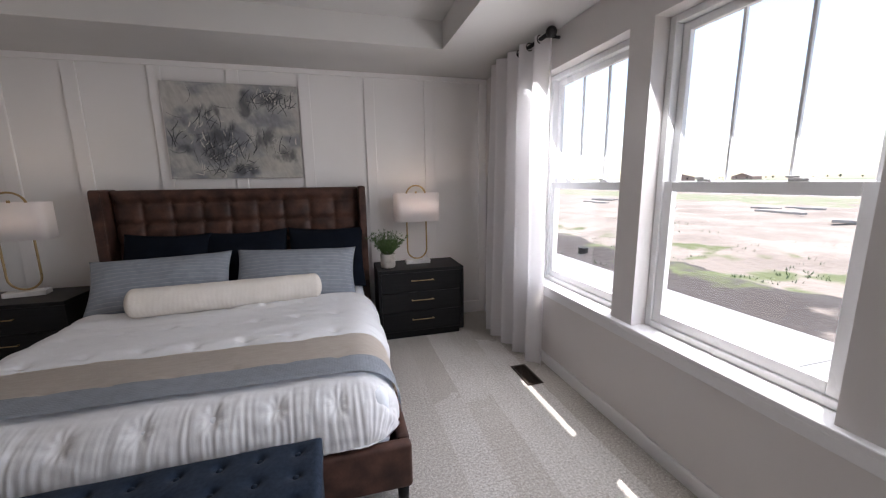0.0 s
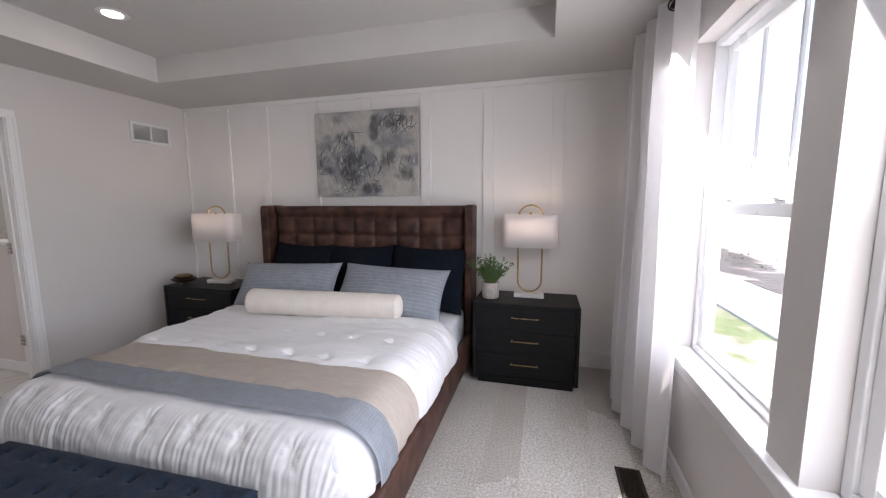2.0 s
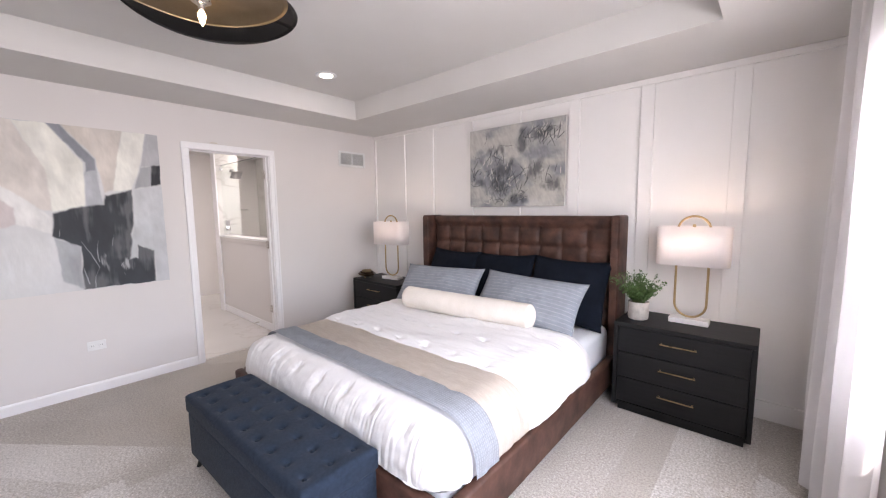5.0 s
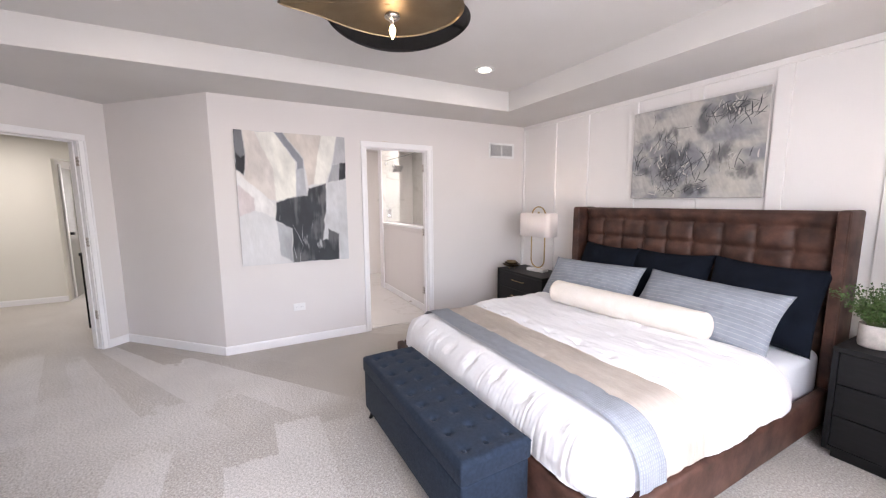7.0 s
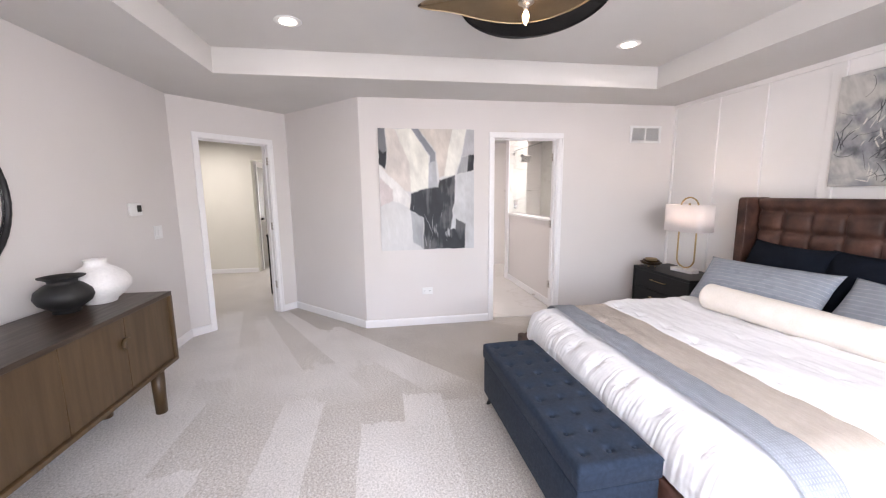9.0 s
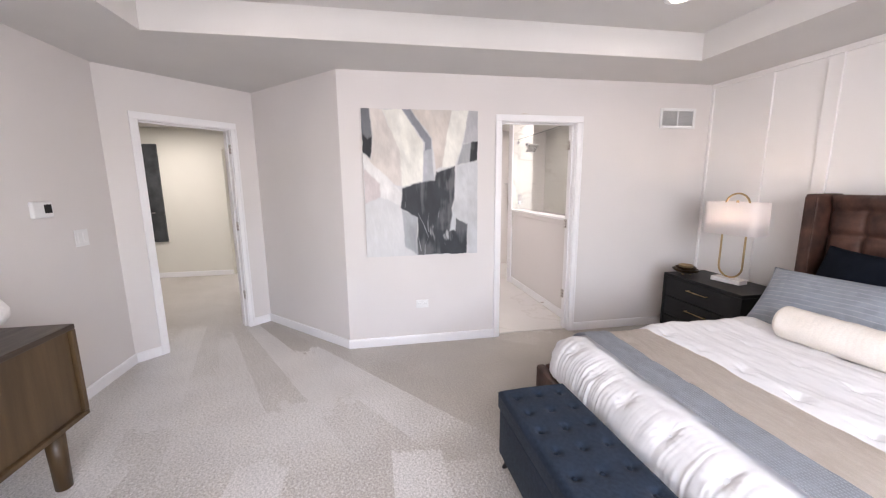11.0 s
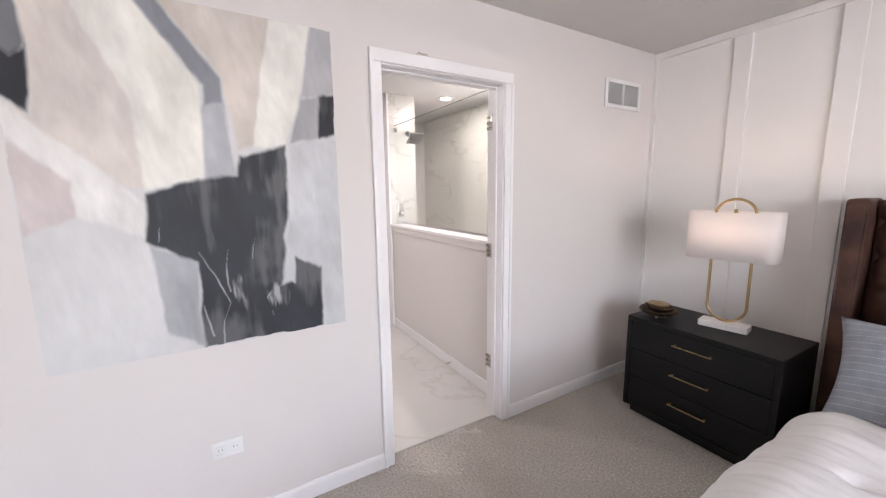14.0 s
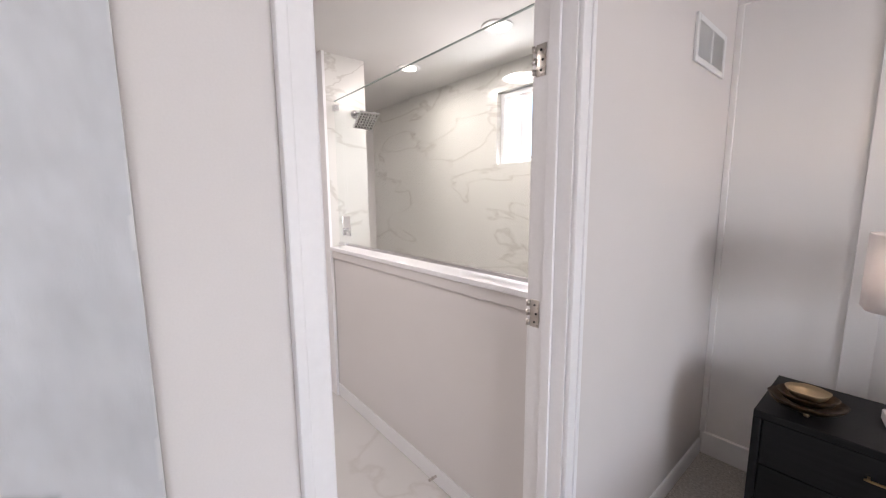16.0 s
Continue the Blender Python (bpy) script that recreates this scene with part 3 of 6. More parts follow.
def window(name, y0, y1, z0, z1, x):
    """Single-hung vinyl window: outer frame, fixed upper sash with two bars, lower sash with its own rail."""
    base = tagged(part(name, sash_bars(bmesh.new(), x, x + 0.085, y0, y1, z0, z1, 0.035), VINYL), "white vinyl single-hung window", "window", kind="structure")
    mid = 1.40
    part("upper_sash", sash_bars(bmesh.new(), x + 0.045, x + 0.075, y0 + 0.036, y1 - 0.036, mid - 0.02, z1 - 0.036, 0.04), VINYL, base)
    part("lower_sash", sash_bars(bmesh.new(), x + 0.012, x + 0.043, y0 + 0.036, y1 - 0.036, z0 + 0.036, mid + 0.018, 0.05), VINYL, base)
    for a, b, x_at in ((mid, z1 - 0.06, x + 0.06), (z0 + 0.06, mid, x + 0.028)):
        pane = part("pane", box(x_at, y0 + 0.07, a + 0.012, x_at + 0.004, y1 - 0.07, b), PANE, base, "clear glass pane")
        pane.visible_shadow = False
    for k in (1, 2):
        yy = y0 + 0.07 + (y1 - y0 - 0.14) * k / 3
        part("muntin", box(x + 0.055, yy - 0.0065, mid + 0.021, x + 0.07, yy + 0.0065, z1 - 0.077, 0.002), VINYL, base)
    for k in (0.3, 0.72):
        yy = y0 + (y1 - y0) * k
        bm = box(x + 0.014, yy - 0.035, mid + 0.0185, x + 0.042, yy + 0.035, mid + 0.03, 0.004)
        box(x + 0.006, yy - 0.008, mid + 0.0305, x + 0.034, yy + 0.04, mid + 0.04, 0.003, bm=bm)
        part("sash_lock", bm, VINYL, base)
    return base


for k, (y0, y1) in enumerate(WINDOWS):
    window("window_%d" % (k + 1 if k < 2 else 5), y0 + 0.002, y1 - 0.002, 0.64, HEAD - 0.002, 1.40)
sill = setting("window_sill", box(1.275, -0.28, 0.612, 1.398, 2.78, 0.640, 0.006), TRIM, "white painted window stool", "window sill")
part("apron", box(1.294, -0.26, 0.552, 1.309, 2.76, 0.611, 0.004), TRIM, sill)
for y0, y1 in WINDOWS:
    part("inner_stool", box(1.399, y0 + 0.002, 0.601, 1.488, y1 - 0.002, 0.638), TRIM, sill)

bw = tagged(new("window_3"), "white vinyl bathroom window", "window", kind="structure")
bm = bmesh.new()
for args in ((-4.608, 3.66, 1.722, -4.57, 3.74, 2.248), (-3.99, 3.66, 1.722, -3.952, 3.74, 2.248), (-4.569, 3.66, 1.722, -3.991, 3.74, 1.76), (-4.569, 3.66, 2.21, -3.991, 3.74, 2.248), (-4.44, 3.68, 1.761, -4.40, 3.72, 2.209)):
    box(*args, 0.003, bm=bm)
part("window_frame", bm, VINYL, bw)
part("pane", box(-4.569, 3.70, 1.761, -3.991, 3.704, 2.209), PANE, bw).visible_shadow = False
bw2 = tagged(new("window_4"), "white vinyl hall window", "window", kind="structure")
bm = bmesh.new()
for args in ((-9.38, -2.548, 0.782, -9.33, -2.51, 2.058), (-9.38, -1.49, 0.782, -9.33, -1.452, 2.058), (-9.38, -2.509, 0.782, -9.33, -1.491, 0.82), (-9.38, -2.509, 2.02, -9.33, -1.491, 2.058), (-9.38, -2.509, 1.39, -9.33, -1.491, 1.43)):
    box(*args, 0.003, bm=bm)
part("window_frame", bm, VINYL, bw2)


# ---- trim: battens, baseboards, casings ----
def batten(x0, x1):
    part("batten", box(x0, NORTH - 0.019, 0.131, x1, NORTH - 0.0005, 2.394, 0.002, 1), WHITE_WALL, wall_north)


for k in range(6):
    batten(0.655 - 0.5735 * k, 0.75 - 0.5735 * k)
batten(-2.695, -2.60)
batten(WEST + 0.001, -3.172)
batten(1.225, EAST - 0.001)
part("top_rail", box(WEST + 0.001, NORTH - 0.021, 2.395, EAST - 0.001, NORTH - 0.0005, CEIL - 0.001, 0.002, 1), WHITE_WALL, wall_north)
part("base_rail", box(WEST + 0.015, NORTH - 0.021, 0.001, EAST - 0.015, NORTH - 0.0005, 0.130, 0.003, 1), WHITE_WALL, wall_north)


def skirting(p0, p1, inward):
    """Baseboard along a wall line; inward is the side that the room lies on."""
    a, b = Vector(p0), Vector(p1)
    way = (b - a).normalized()
    n = Vector((-way.y, way.x)) * inward
    bm = bmesh.new()
    profile = ((0, 0.001), (0.013, 0.001), (0.013, 0.07), (0.009, 0.083), (0, 0.085))
    rings = [[bm.verts.new((*(q + n * (d + 0.0005)), h)) for d, h in profile] for q in (a, b)]
    for k in range(5):
        bm.faces.new((rings[0][k], rings[0][(k + 1) % 5], rings[1][(k + 1) % 5], rings[1][k]))
    bm.faces.new(rings[0])
    bm.faces.new(rings[1][::-1])
    tagged(part("baseboard", bm, TRIM), "white painted baseboard", "baseboard", kind="structure")


skirting((EAST, NORTH - 0.022), (EAST, SOUTH), -1)
skirting((WEST, FACET[1] - 0.005), (WEST, 1.598), -1)
skirting((WEST, 2.43), (WEST, NORTH - 0.022), -1)
skirting(VERTEX, FACET, -1)
skirting(VERTEX, Vector(VERTEX) + DW * 0.198, 1)
skirting(Vector(VERTEX) + DW * 1.042, CORNER, 1)
skirting(CORNER, (EAST, SOUTH), 1)
skirting((-6.69, -5.2), (-6.69, -1.97), -1)


def doorway(name, origin, yaw, width, hinge_side, depth, room_hinges=False):
    """Casing and jambs round an opening: local x runs along the wall, y points into the room, its faces from y=0 to y=-depth."""
    base = tagged(new(name), "white painted door casing, its door taken off", "doorway", kind="structure")
    base.matrix_world = pose(origin[0], origin[1], 0, 0, 0, yaw)
    j, c = 0.02, 0.058
    half_w = width / 2
    y_stop = -0.045
    part("jamb", box(-half_w - j + 0.002, -depth - 0.002, 0.009, -half_w, 0.002, 2.05, 0.001), TRIM, base)
    part("jamb", box(half_w, -depth - 0.002, 0.009, half_w + j - 0.002, 0.002, 2.05, 0.001), TRIM, base)
    part("jamb", box(-half_w - j + 0.002, -depth - 0.002, 2.051, half_w + j - 0.002, 0.002, 2.073, 0.001), TRIM, base)
    for s in (-1, 1):
        a, b = sorted((s * (half_w - 0.0005), s * (half_w - 0.0115)))
        part("door_stop", box(a, y_stop - 0.033, 0.009, b, y_stop, 2.038, 0.002), TRIM, base)
    part("door_stop", box(-half_w, y_stop - 0.033, 2.039, half_w, y_stop, 2.0495, 0.002), TRIM, base)
    for side in (1, -1):
        y0, y1 = (0.0025, 0.0175) if side > 0 else (-depth - 0.0175, -depth - 0.0025)
        for s in (-1, 1):
            a, b = sorted((s * (half_w + 0.006), s * (half_w + 0.006 + c)))
            part("casing", box(a, y0, 0.003, b, y1, 2.055, 0.004), TRIM, base)
            if side > 0:
                a, b = sorted((s * (half_w + 0.045), s * (half_w + 0.006 + c)))
                part("casing_band", box(a, y1 - 0.002, 0.003, b, y1 + 0.006, 2.055, 0.003), TRIM, base)
        part("casing", box(-half_w - c - 0.006, y0, 2.0555, half_w + c + 0.006, y1, 2.1135, 0.004), TRIM, base)
    for z in (0.365, 1.094, 1.862):
        x = hinge_side * half_w
        bm = bmesh.new()
        a, b = sorted((x - hinge_side * 0.0005, x - hinge_side * 0.0035))
        box(a, -depth + 0.002, z - 0.045, b, -depth + 0.036, z + 0.045, 0.001, bm=bm)
        for k in (-1, 0, 1):
            cyl(x - hinge_side * 0.007, -depth - 0.004, z + k * 0.032 - 0.009, z + k * 0.032 + 0.009, 0.006, n=10, bm=bm)
            box(a, -depth - 0.006, z + k * 0.032 - 0.009, b, -depth + 0.004, z + k * 0.032 + 0.009, bm=bm)
        flip = Matrix.Translation((0, -depth, 0)) @ Matrix.Diagonal((1, -1, 1, 1)) if room_hinges else Matrix()
        hinge = part("hinge", local(bm, flip), NICKEL, base, "satin nickel hinge leaf")
        for k in (-0.028, 0.0, 0.028):
            bm = bmesh.new()
            bmesh.ops.create_uvsphere(bm, u_segments=8, v_segments=5, radius=0.004, matrix=Matrix.Translation((x - hinge_side * 0.004, -depth + 0.02 + 0.006 * (k == 0), z + k)))
            part("screw", local(bm, flip), BLACK_METAL, hinge)
    return base


doorway("door_1", (WEST, (1.63 + 2.397) / 2), -90, 0.727, -1, 0.13)
mid = Vector(VERTEX) + DW * 0.62
doorway("door_2", mid, math.degrees(math.atan2(-DW.y, -DW.x)) + 180, 0.73, -1, 0.12, True)


# ---- bed and bedding ----
BX0, BX1, BY0, BY1 = -2.0, 0.045, 1.50, 3.80
bed = thing("bed", pose((BX0 + BX1) / 2, BY0, 0), "king bed in distressed brown leather with tufted winged headboard", "bed")
BED = bed.matrix_world.inverted()


def headboard_at(u, v):
    """Padded face: square tufts up to a plain band along the top."""
    x, z = -1.958 + u * 1.926, 0.45 + v * 0.945
    cu, cv = u * 9, (1.292 - z) / 0.165
    du, dv = abs(cu - round(cu)), abs(cv - round(cv)) if cv > -0.4 else 1.0
    fu, fv = abs(math.sin(math.pi * cu)), abs(math.sin(math.pi * cv))
    if cv < 0:
        fv = max(fv, 1.0 if cv < -0.5 else 0.0)
        fu = fu + (1 - fu) * min(1.0, -cv * 2.2)
    puff = math.sqrt(min(1.0, fu * 1.3) * min(1.0, fv * 1.3))
    pit = math.exp(-(math.hypot(du, dv) / 0.12) ** 2)
    edge = min(u * 9, (1 - u) * 9, (1 - v) * 8)
    swell = 0.020 + 0.032 * puff - 0.018 * pit - 0.03 * max(0.0, 1 - edge / 0.25) ** 2 + 0.004 * noise3(x * 5, z * 5, 3)
    return Vector((x, 3.684 - swell, z))


hb = part("headboard", local(box(-1.961, 3.672, 0.10, -0.029, 3.80, 1.398, 0.02, 3)), LEATHER, bed, "tufted brown leather headboard")
part("tufting", local(surface(headboard_at, 144, 80)), LEATHER, hb)
for x0, x1 in ((-2.045, -1.962), (-0.028, 0.035)):
    wing = part("wing", local(finish(box(x0, 3.545, 0.08, x1, 3.79, 1.405, 0.018, 4), True)), LEATHER, bed, "leather headboard wing")
    for x in (x0 + 0.008, x1 - 0.008):
        part("piping", local(tube([(x, 3.549, 0.1), (x, 3.549, 1.385)], 0.005, 8)), LEATHER, wing)
part("side_rail", local(finish(box(-2.0, 1.56, 0.10, -1.945, 3.543, 0.315, 0.018, 4), True)), LEATHER, bed)
part("side_rail", local(finish(box(-0.01, 1.56, 0.10, 0.045, 3.543, 0.315, 0.018, 4), True)), LEATHER, bed)
part("foot_rail", local(finish(box(-2.0, 1.50, 0.10, 0.045, 1.56, 0.315, 0.018, 4), True)), LEATHER, bed)
for x in (-1.96, 0.005):
    for y in (1.54, 3.70):
        part("leg", local(cyl(x, y, 0.0, 0.105, 0.022, 0.028, 16)), BLACK_WOOD, bed, "dark wooden leg")
part("slat_base", local(box(-1.944, 1.561, 0.16, -0.011, 3.679, 0.22)), BLACK_WOOD, bed)

mattress = solid("mattress", finish(box(-1.935, 1.575, 0.221, -0.035, 3.62, 0.525, 0.06, 4), True), SHEET, Matrix(), "king mattress in a white fitted sheet", "mattress")

CX, TOP = -0.978, 0.528


def drape(a, b, lift, R=0.15, hx=0.955, foot=1.548, limit=0.28):
    """Lays (a, b) over the bed: a across from its middle, b from the foot's edge towards the head; past the edges the cloth falls."""
    fx = hx - R
    da = max(0.0, abs(a) - fx)
    db = max(0.0, R - b)
    d = math.hypot(da, db)
    s = 1 if a > 0 else -1
    if d < 1e-9:
        return Vector((CX + a, foot + b, TOP + lift)), Vector((0, 0, 1))
    d = min(d, limit)
    ca, cb = da / math.hypot(da, db), db / math.hypot(da, db)
    if d < R * math.pi / 2:
        out, down = R * math.sin(d / R), R * (1 - math.cos(d / R))
        n = Vector((s * ca * math.sin(d / R), -cb * math.sin(d / R), math.cos(d / R)))
    else:
        out, down = R, R + d - R * math.pi / 2
        n = Vector((s * ca, -cb, 0))
    x = CX + s * (min(abs(a), fx) + out * ca)
    y = foot + max(b, R) - out * cb
    return Vector((x, y, TOP - down)) + n * lift, n


def quilt(a, b, seed, gathers):
    """Height of a puffy quilt: soft swell, tacked pits with creases, and fine gathers where it falls."""
    h = 0.012 * noise3(a * 3, b * 3, seed) + 0.006 * noise3(a * 4, b * 15, seed + 5) + 0.003 * noise3(a * 14, b * 34, seed + 9)
    ka, kb = a / 0.24 + 0.14 * noise3(b * 2, 1, seed), (b - 0.055) / 0.31 + 0.10 * noise3(a * 2, 5, seed)
    ra, rb = (ka - round(ka)) * 0.24, (kb - round(kb)) * 0.31
    r = math.hypot(ra, rb)
    h += 0.017 * (1 - math.exp(-(r / 0.032) ** 2)) - 0.005
    ang = math.atan2(rb, ra)
    h += 0.0016 * math.sin(ang * 9 + 4 * noise3(round(ka), round(kb), seed)) * math.exp(-((r - 0.035) / 0.022) ** 2)
    w = max(0.0, min(1.0, (0.16 - b) / 0.13)) if gathers else 0.0
    h -= 0.006 * (1 - w) * math.exp(-(rb / 0.010) ** 2) * math.exp(-(ra / 0.07) ** 2)
    if w:
        drift = a + 0.02 * noise3(a * 5, b * 4, seed + 1)
        fine = noise3(drift * 34, b * 3.2, seed + 2)
        wide = noise3(drift * 15, b * 2.2, seed + 4)
        tight = noise3(drift * 62, b * 5.0, seed + 6)
        h += w * (0.0068 * (0.5 - abs(fine)) + 0.0026 * wide + 0.0045 * tight) * (0.8 + 1.4 * noise3(a * 3, 2, seed))
    if gathers:
        v = max(0.0, min(1.0, (abs(a) - 0.85) / 0.12))
        h += v * (0.003 * math.sin(b * 60 + 4 * noise3(b * 6, a, seed)) + 0.005 * noise3(a * 3, b * 18, seed + 8))
    return h


def comforter_at(u, v):
    a, b = (u - 0.5) * 2 * 1.165, -0.20 + v * 1.62
    under = max(0.0, min(1.0, (b - 0.62) / 0.08))
    p, n = drape(a, b, 0.022 - 0.010 * under)
    return p + n * quilt(a, b, 1, True) * (1 - 0.75 * under)


comforter = thing("comforter", pose(CX, 1.55, 0.3), "puffy white quilted comforter folded back on the bed", "comforter")
C_INV = comforter.matrix_world.inverted()
part("lower_layer", local(surface(comforter_at, 440, 210), C_INV), COTTON, comforter)


def turned_at(u, v):
    a = (u - 0.5) * 2 * 1.155
    edge = 0.602 + 0.025 * noise3(a * 1.5, 4, 2) + 0.008 * noise3(a * 7, 1, 2)
    b = edge + v * (1.50 - edge)
    roll = 1 - math.exp(-(v / 0.022)) if v < 0.12 else 1
    back = max(0.0, (v - 0.9) / 0.1)
    p, n = drape(a, b, 0.020 + 0.036 * roll * (1 - 0.8 * back))
    return p + n * (quilt(a, b, 7, False) * roll + 0.012 * noise3(a * 2.2, b * 9, 21))


part("folded_layer", local(surface(turned_at, 240, 180), C_INV), COTTON, comforter, "folded-back white top of the comforter")


def band(name, b0, b1, lift, material, label, seed):
    def at(u, v):
        a = (u - 0.5) * 2 * 1.15
        b = b0 + v * (b1 - b0) + 0.006 * noise3(a * 1.6, seed, 0) + 0.002 * noise3(a * 9, seed, 3)
        p, n = drape(a, b, lift)
        return p + n * (0.6 * quilt(a, b, 1, True) + 0.002 * noise3(a * 14, b * 20, seed) + 0.013)
    return solid(name, surface(at, 200, 26, 0.006), material, Matrix(), label, "throw blanket")


band("throw_blanket", 0.320, 0.68, 0.028, BEIGE, "beige woven throw laid across the bed", 3)
band("throw_blanket", 0.168, 0.336, 0.037, QUILT, "blue-grey stitched throw laid across the foot of the bed", 6)


def pillow(name, w, h, d, m, material, label, seed, flat=0.0):
    """A stuffed cushion standing on its lower edge, its broad side to -y."""
    bm = bmesh.new()
    layer = bm.loops.layers.uv.new("UVMap")
    nu, nv = 44, 30
    for side in (-1, 1):
        grid = []
        for i in range(nu + 1):
            row = []
            for j in range(nv + 1):
                u, v = 2 * i / nu - 1, 2 * j / nv - 1
                swell = (max(0, 1 - abs(u) ** 2.6) * max(0, 1 - abs(v) ** 2.4)) ** 0.55
                pull = 1 - 0.09 * (1 - abs(u) ** 2) * abs(v) ** 3
                pull2 = 1 - 0.06 * (1 - abs(v) ** 2) * abs(u) ** 3
                y = side * d / 2 * swell * (1 + 0.16 * noise3(u * 2.2, v * 2.2, seed + side)) + side * 0.006 * swell * noise3(u * 7, v * 5, seed)
                row.append(bm.verts.new((u * w / 2 * pull2, y, h / 2 + v * h / 2 * pull)))
            grid.append(row)
        for i in range(nu):
            for j in range(nv):
                f = bm.faces.new((grid[i][j], grid[i + 1][j], grid[i + 1][j + 1], grid[i][j + 1]))
                f.smooth = True
                for loop, (a, b) in zip(f.loops, ((i, j), (i + 1, j), (i + 1, j + 1), (i, j + 1))):
                    loop[layer].uv = (a / nu, b / nv)
    bmesh.ops.remove_doubles(bm, verts=list(bm.verts), dist=0.0005)
    return solid(name, bm, material, m, label, "pillow", "pillows on the bed")


for k, x in enumerate((-1.565, -0.95, -0.325)):
    pillow("square_pillow", 0.635, 0.56, 0.17, pose(x, 3.325, 0.537, -23, (1, -1, 2)[k], (-4, 1, 4)[k]), NAVY_PILLOW, "dark navy square pillow propped against the headboard", 11 + k)
for k, (x, y, w, rx, rz) in enumerate(((-1.455, 3.02, 0.90, -36, 6), (-0.565, 3.06, 0.92, -37, -2))):
    pillow("lumbar_pillow", w, 0.45, 0.21, pose(x, y, 0.548, rx, (-1, 1.5)[k], rz), STRIPE, "blue-grey pillow with fine white stitched stripes", 31 + k)


def bolster():
    L, r = 1.20, 0.095

    def at(u, v):
        t, a = (u - 0.5) * L, 2 * math.pi * v
        e = max(0.0, abs(t) - (L / 2 - 0.05)) / 0.05
        rr = r * math.sqrt(max(0.0, 1 - e * e * 0.98)) if e else r
        rr *= 1 + 0.006 * math.sin(t * 230 + 3 * noise3(t * 6, math.cos(a), math.sin(a))) + 0.035 * noise3(t * 4, math.cos(a), math.sin(a) + 3) + 0.025 * noise3(t * 16, 2 * math.cos(a), 2 * math.sin(a))
        return Vector((t, rr * math.cos(a), rr * math.sin(a)))
    bm = surface(at, 220, 32)
    bmesh.ops.remove_doubles(bm, verts=list(bm.verts), dist=0.0005)
    bmesh.ops.holes_fill(bm, edges=[e for e in bm.edges if e.is_boundary])
    return solid("bolster_pillow", bm, IVORY, pose(-0.96, 2.895, 0.678, 0, 1.2, 9), "long ivory pleated bolster pillow", "pillow", "pillows on the bed")


bolster()


# ---- bench ----
def bench():
    x0, x1, y0, y1 = -1.535, -0.315, 1.097, 1.467
    b = thing("storage_bench", pose((x0 + x1) / 2, (y0 + y1) / 2, 0), "navy linen storage bench with button-tufted lid at the bed foot", "bench")
    inv = b.matrix_world.inverted()
    part("body", local(finish(box(x0 + 0.006, y0 + 0.006, 0.09, x1 - 0.006, y1 - 0.006, 0.345, 0.014, 3), True), inv), NAVY_LINEN, b)
    spots = [(x0 + 0.085 + i * (x1 - x0 - 0.17) / 8, y0 + 0.07 + j * (y1 - y0 - 0.14) / 2) for i in range(9) for j in range(3)]

    def at(u, v):
        x, y = x0 + u * (x1 - x0), y0 + v * (y1 - y0)
        e = min(x - x0, x1 - x, y - y0, y1 - y)
        z = 0.449 - 0.02 * (1 - min(1, e / 0.022)) ** 2 + 0.004 * noise3(x * 6, y * 6, 2)
        for sx, sy in spots:
            d = math.hypot(x - sx, y - sy)
            if d < 0.09:
                z -= 0.017 * math.exp(-(d / 0.016) ** 2) + 0.006 * math.exp(-(d / 0.04) ** 2)
        return Vector((x, y, z))
    lid = part("lid", local(surface(at, 150, 50), inv), NAVY_LINEN, b, "button-tufted navy lid")
    bm = bmesh.new()
    box(x0, y0, 0.348, x1, y1, 0.430, 0.010, 3, bm=bm)
    part("lid_side", local(finish(bm, True), inv), NAVY_LINEN, lid)
    for sx, sy in spots:
        bm = bmesh.new()
        bmesh.ops.create_uvsphere(bm, u_segments=12, v_segments=8, radius=0.011, matrix=Matrix.Translation((sx, sy, 0.431)) @ Matrix.Diagonal((1, 1, 0.6, 1)))
        part("button", local(finish(bm, True), inv), NAVY_LINEN, lid)
    for x, sx in ((x0 + 0.06, -1), (x1 - 0.06, 1)):
        for y, sy in ((y0 + 0.06, -1), (y1 - 0.06, 1)):
            bm = bmesh.new()
            for z, r, o in ((0.0, 0.013, 0.045), (0.092, 0.022, 0.0)):
                for k in range(12):
                    a = math.pi * k / 6
                    bm.verts.new((x + sx * o + r * math.cos(a), y + sy * o * 0.5 + r * math.sin(a), z))
            bm.verts.ensure_lookup_table()
            for k in range(12):
                bm.faces.new([bm.verts[i] for i in (k, (k + 1) % 12, 12 + (k + 1) % 12, 12 + k)])
            bm.faces.new([bm.verts[k] for k in range(12)])
            part("leg", local(bm, inv), BLACK_WOOD, b, "splayed dark wooden leg")
    b.matrix_world = pose(-0.925, 1.282, 0, 0, 0, 1.8)


bench()


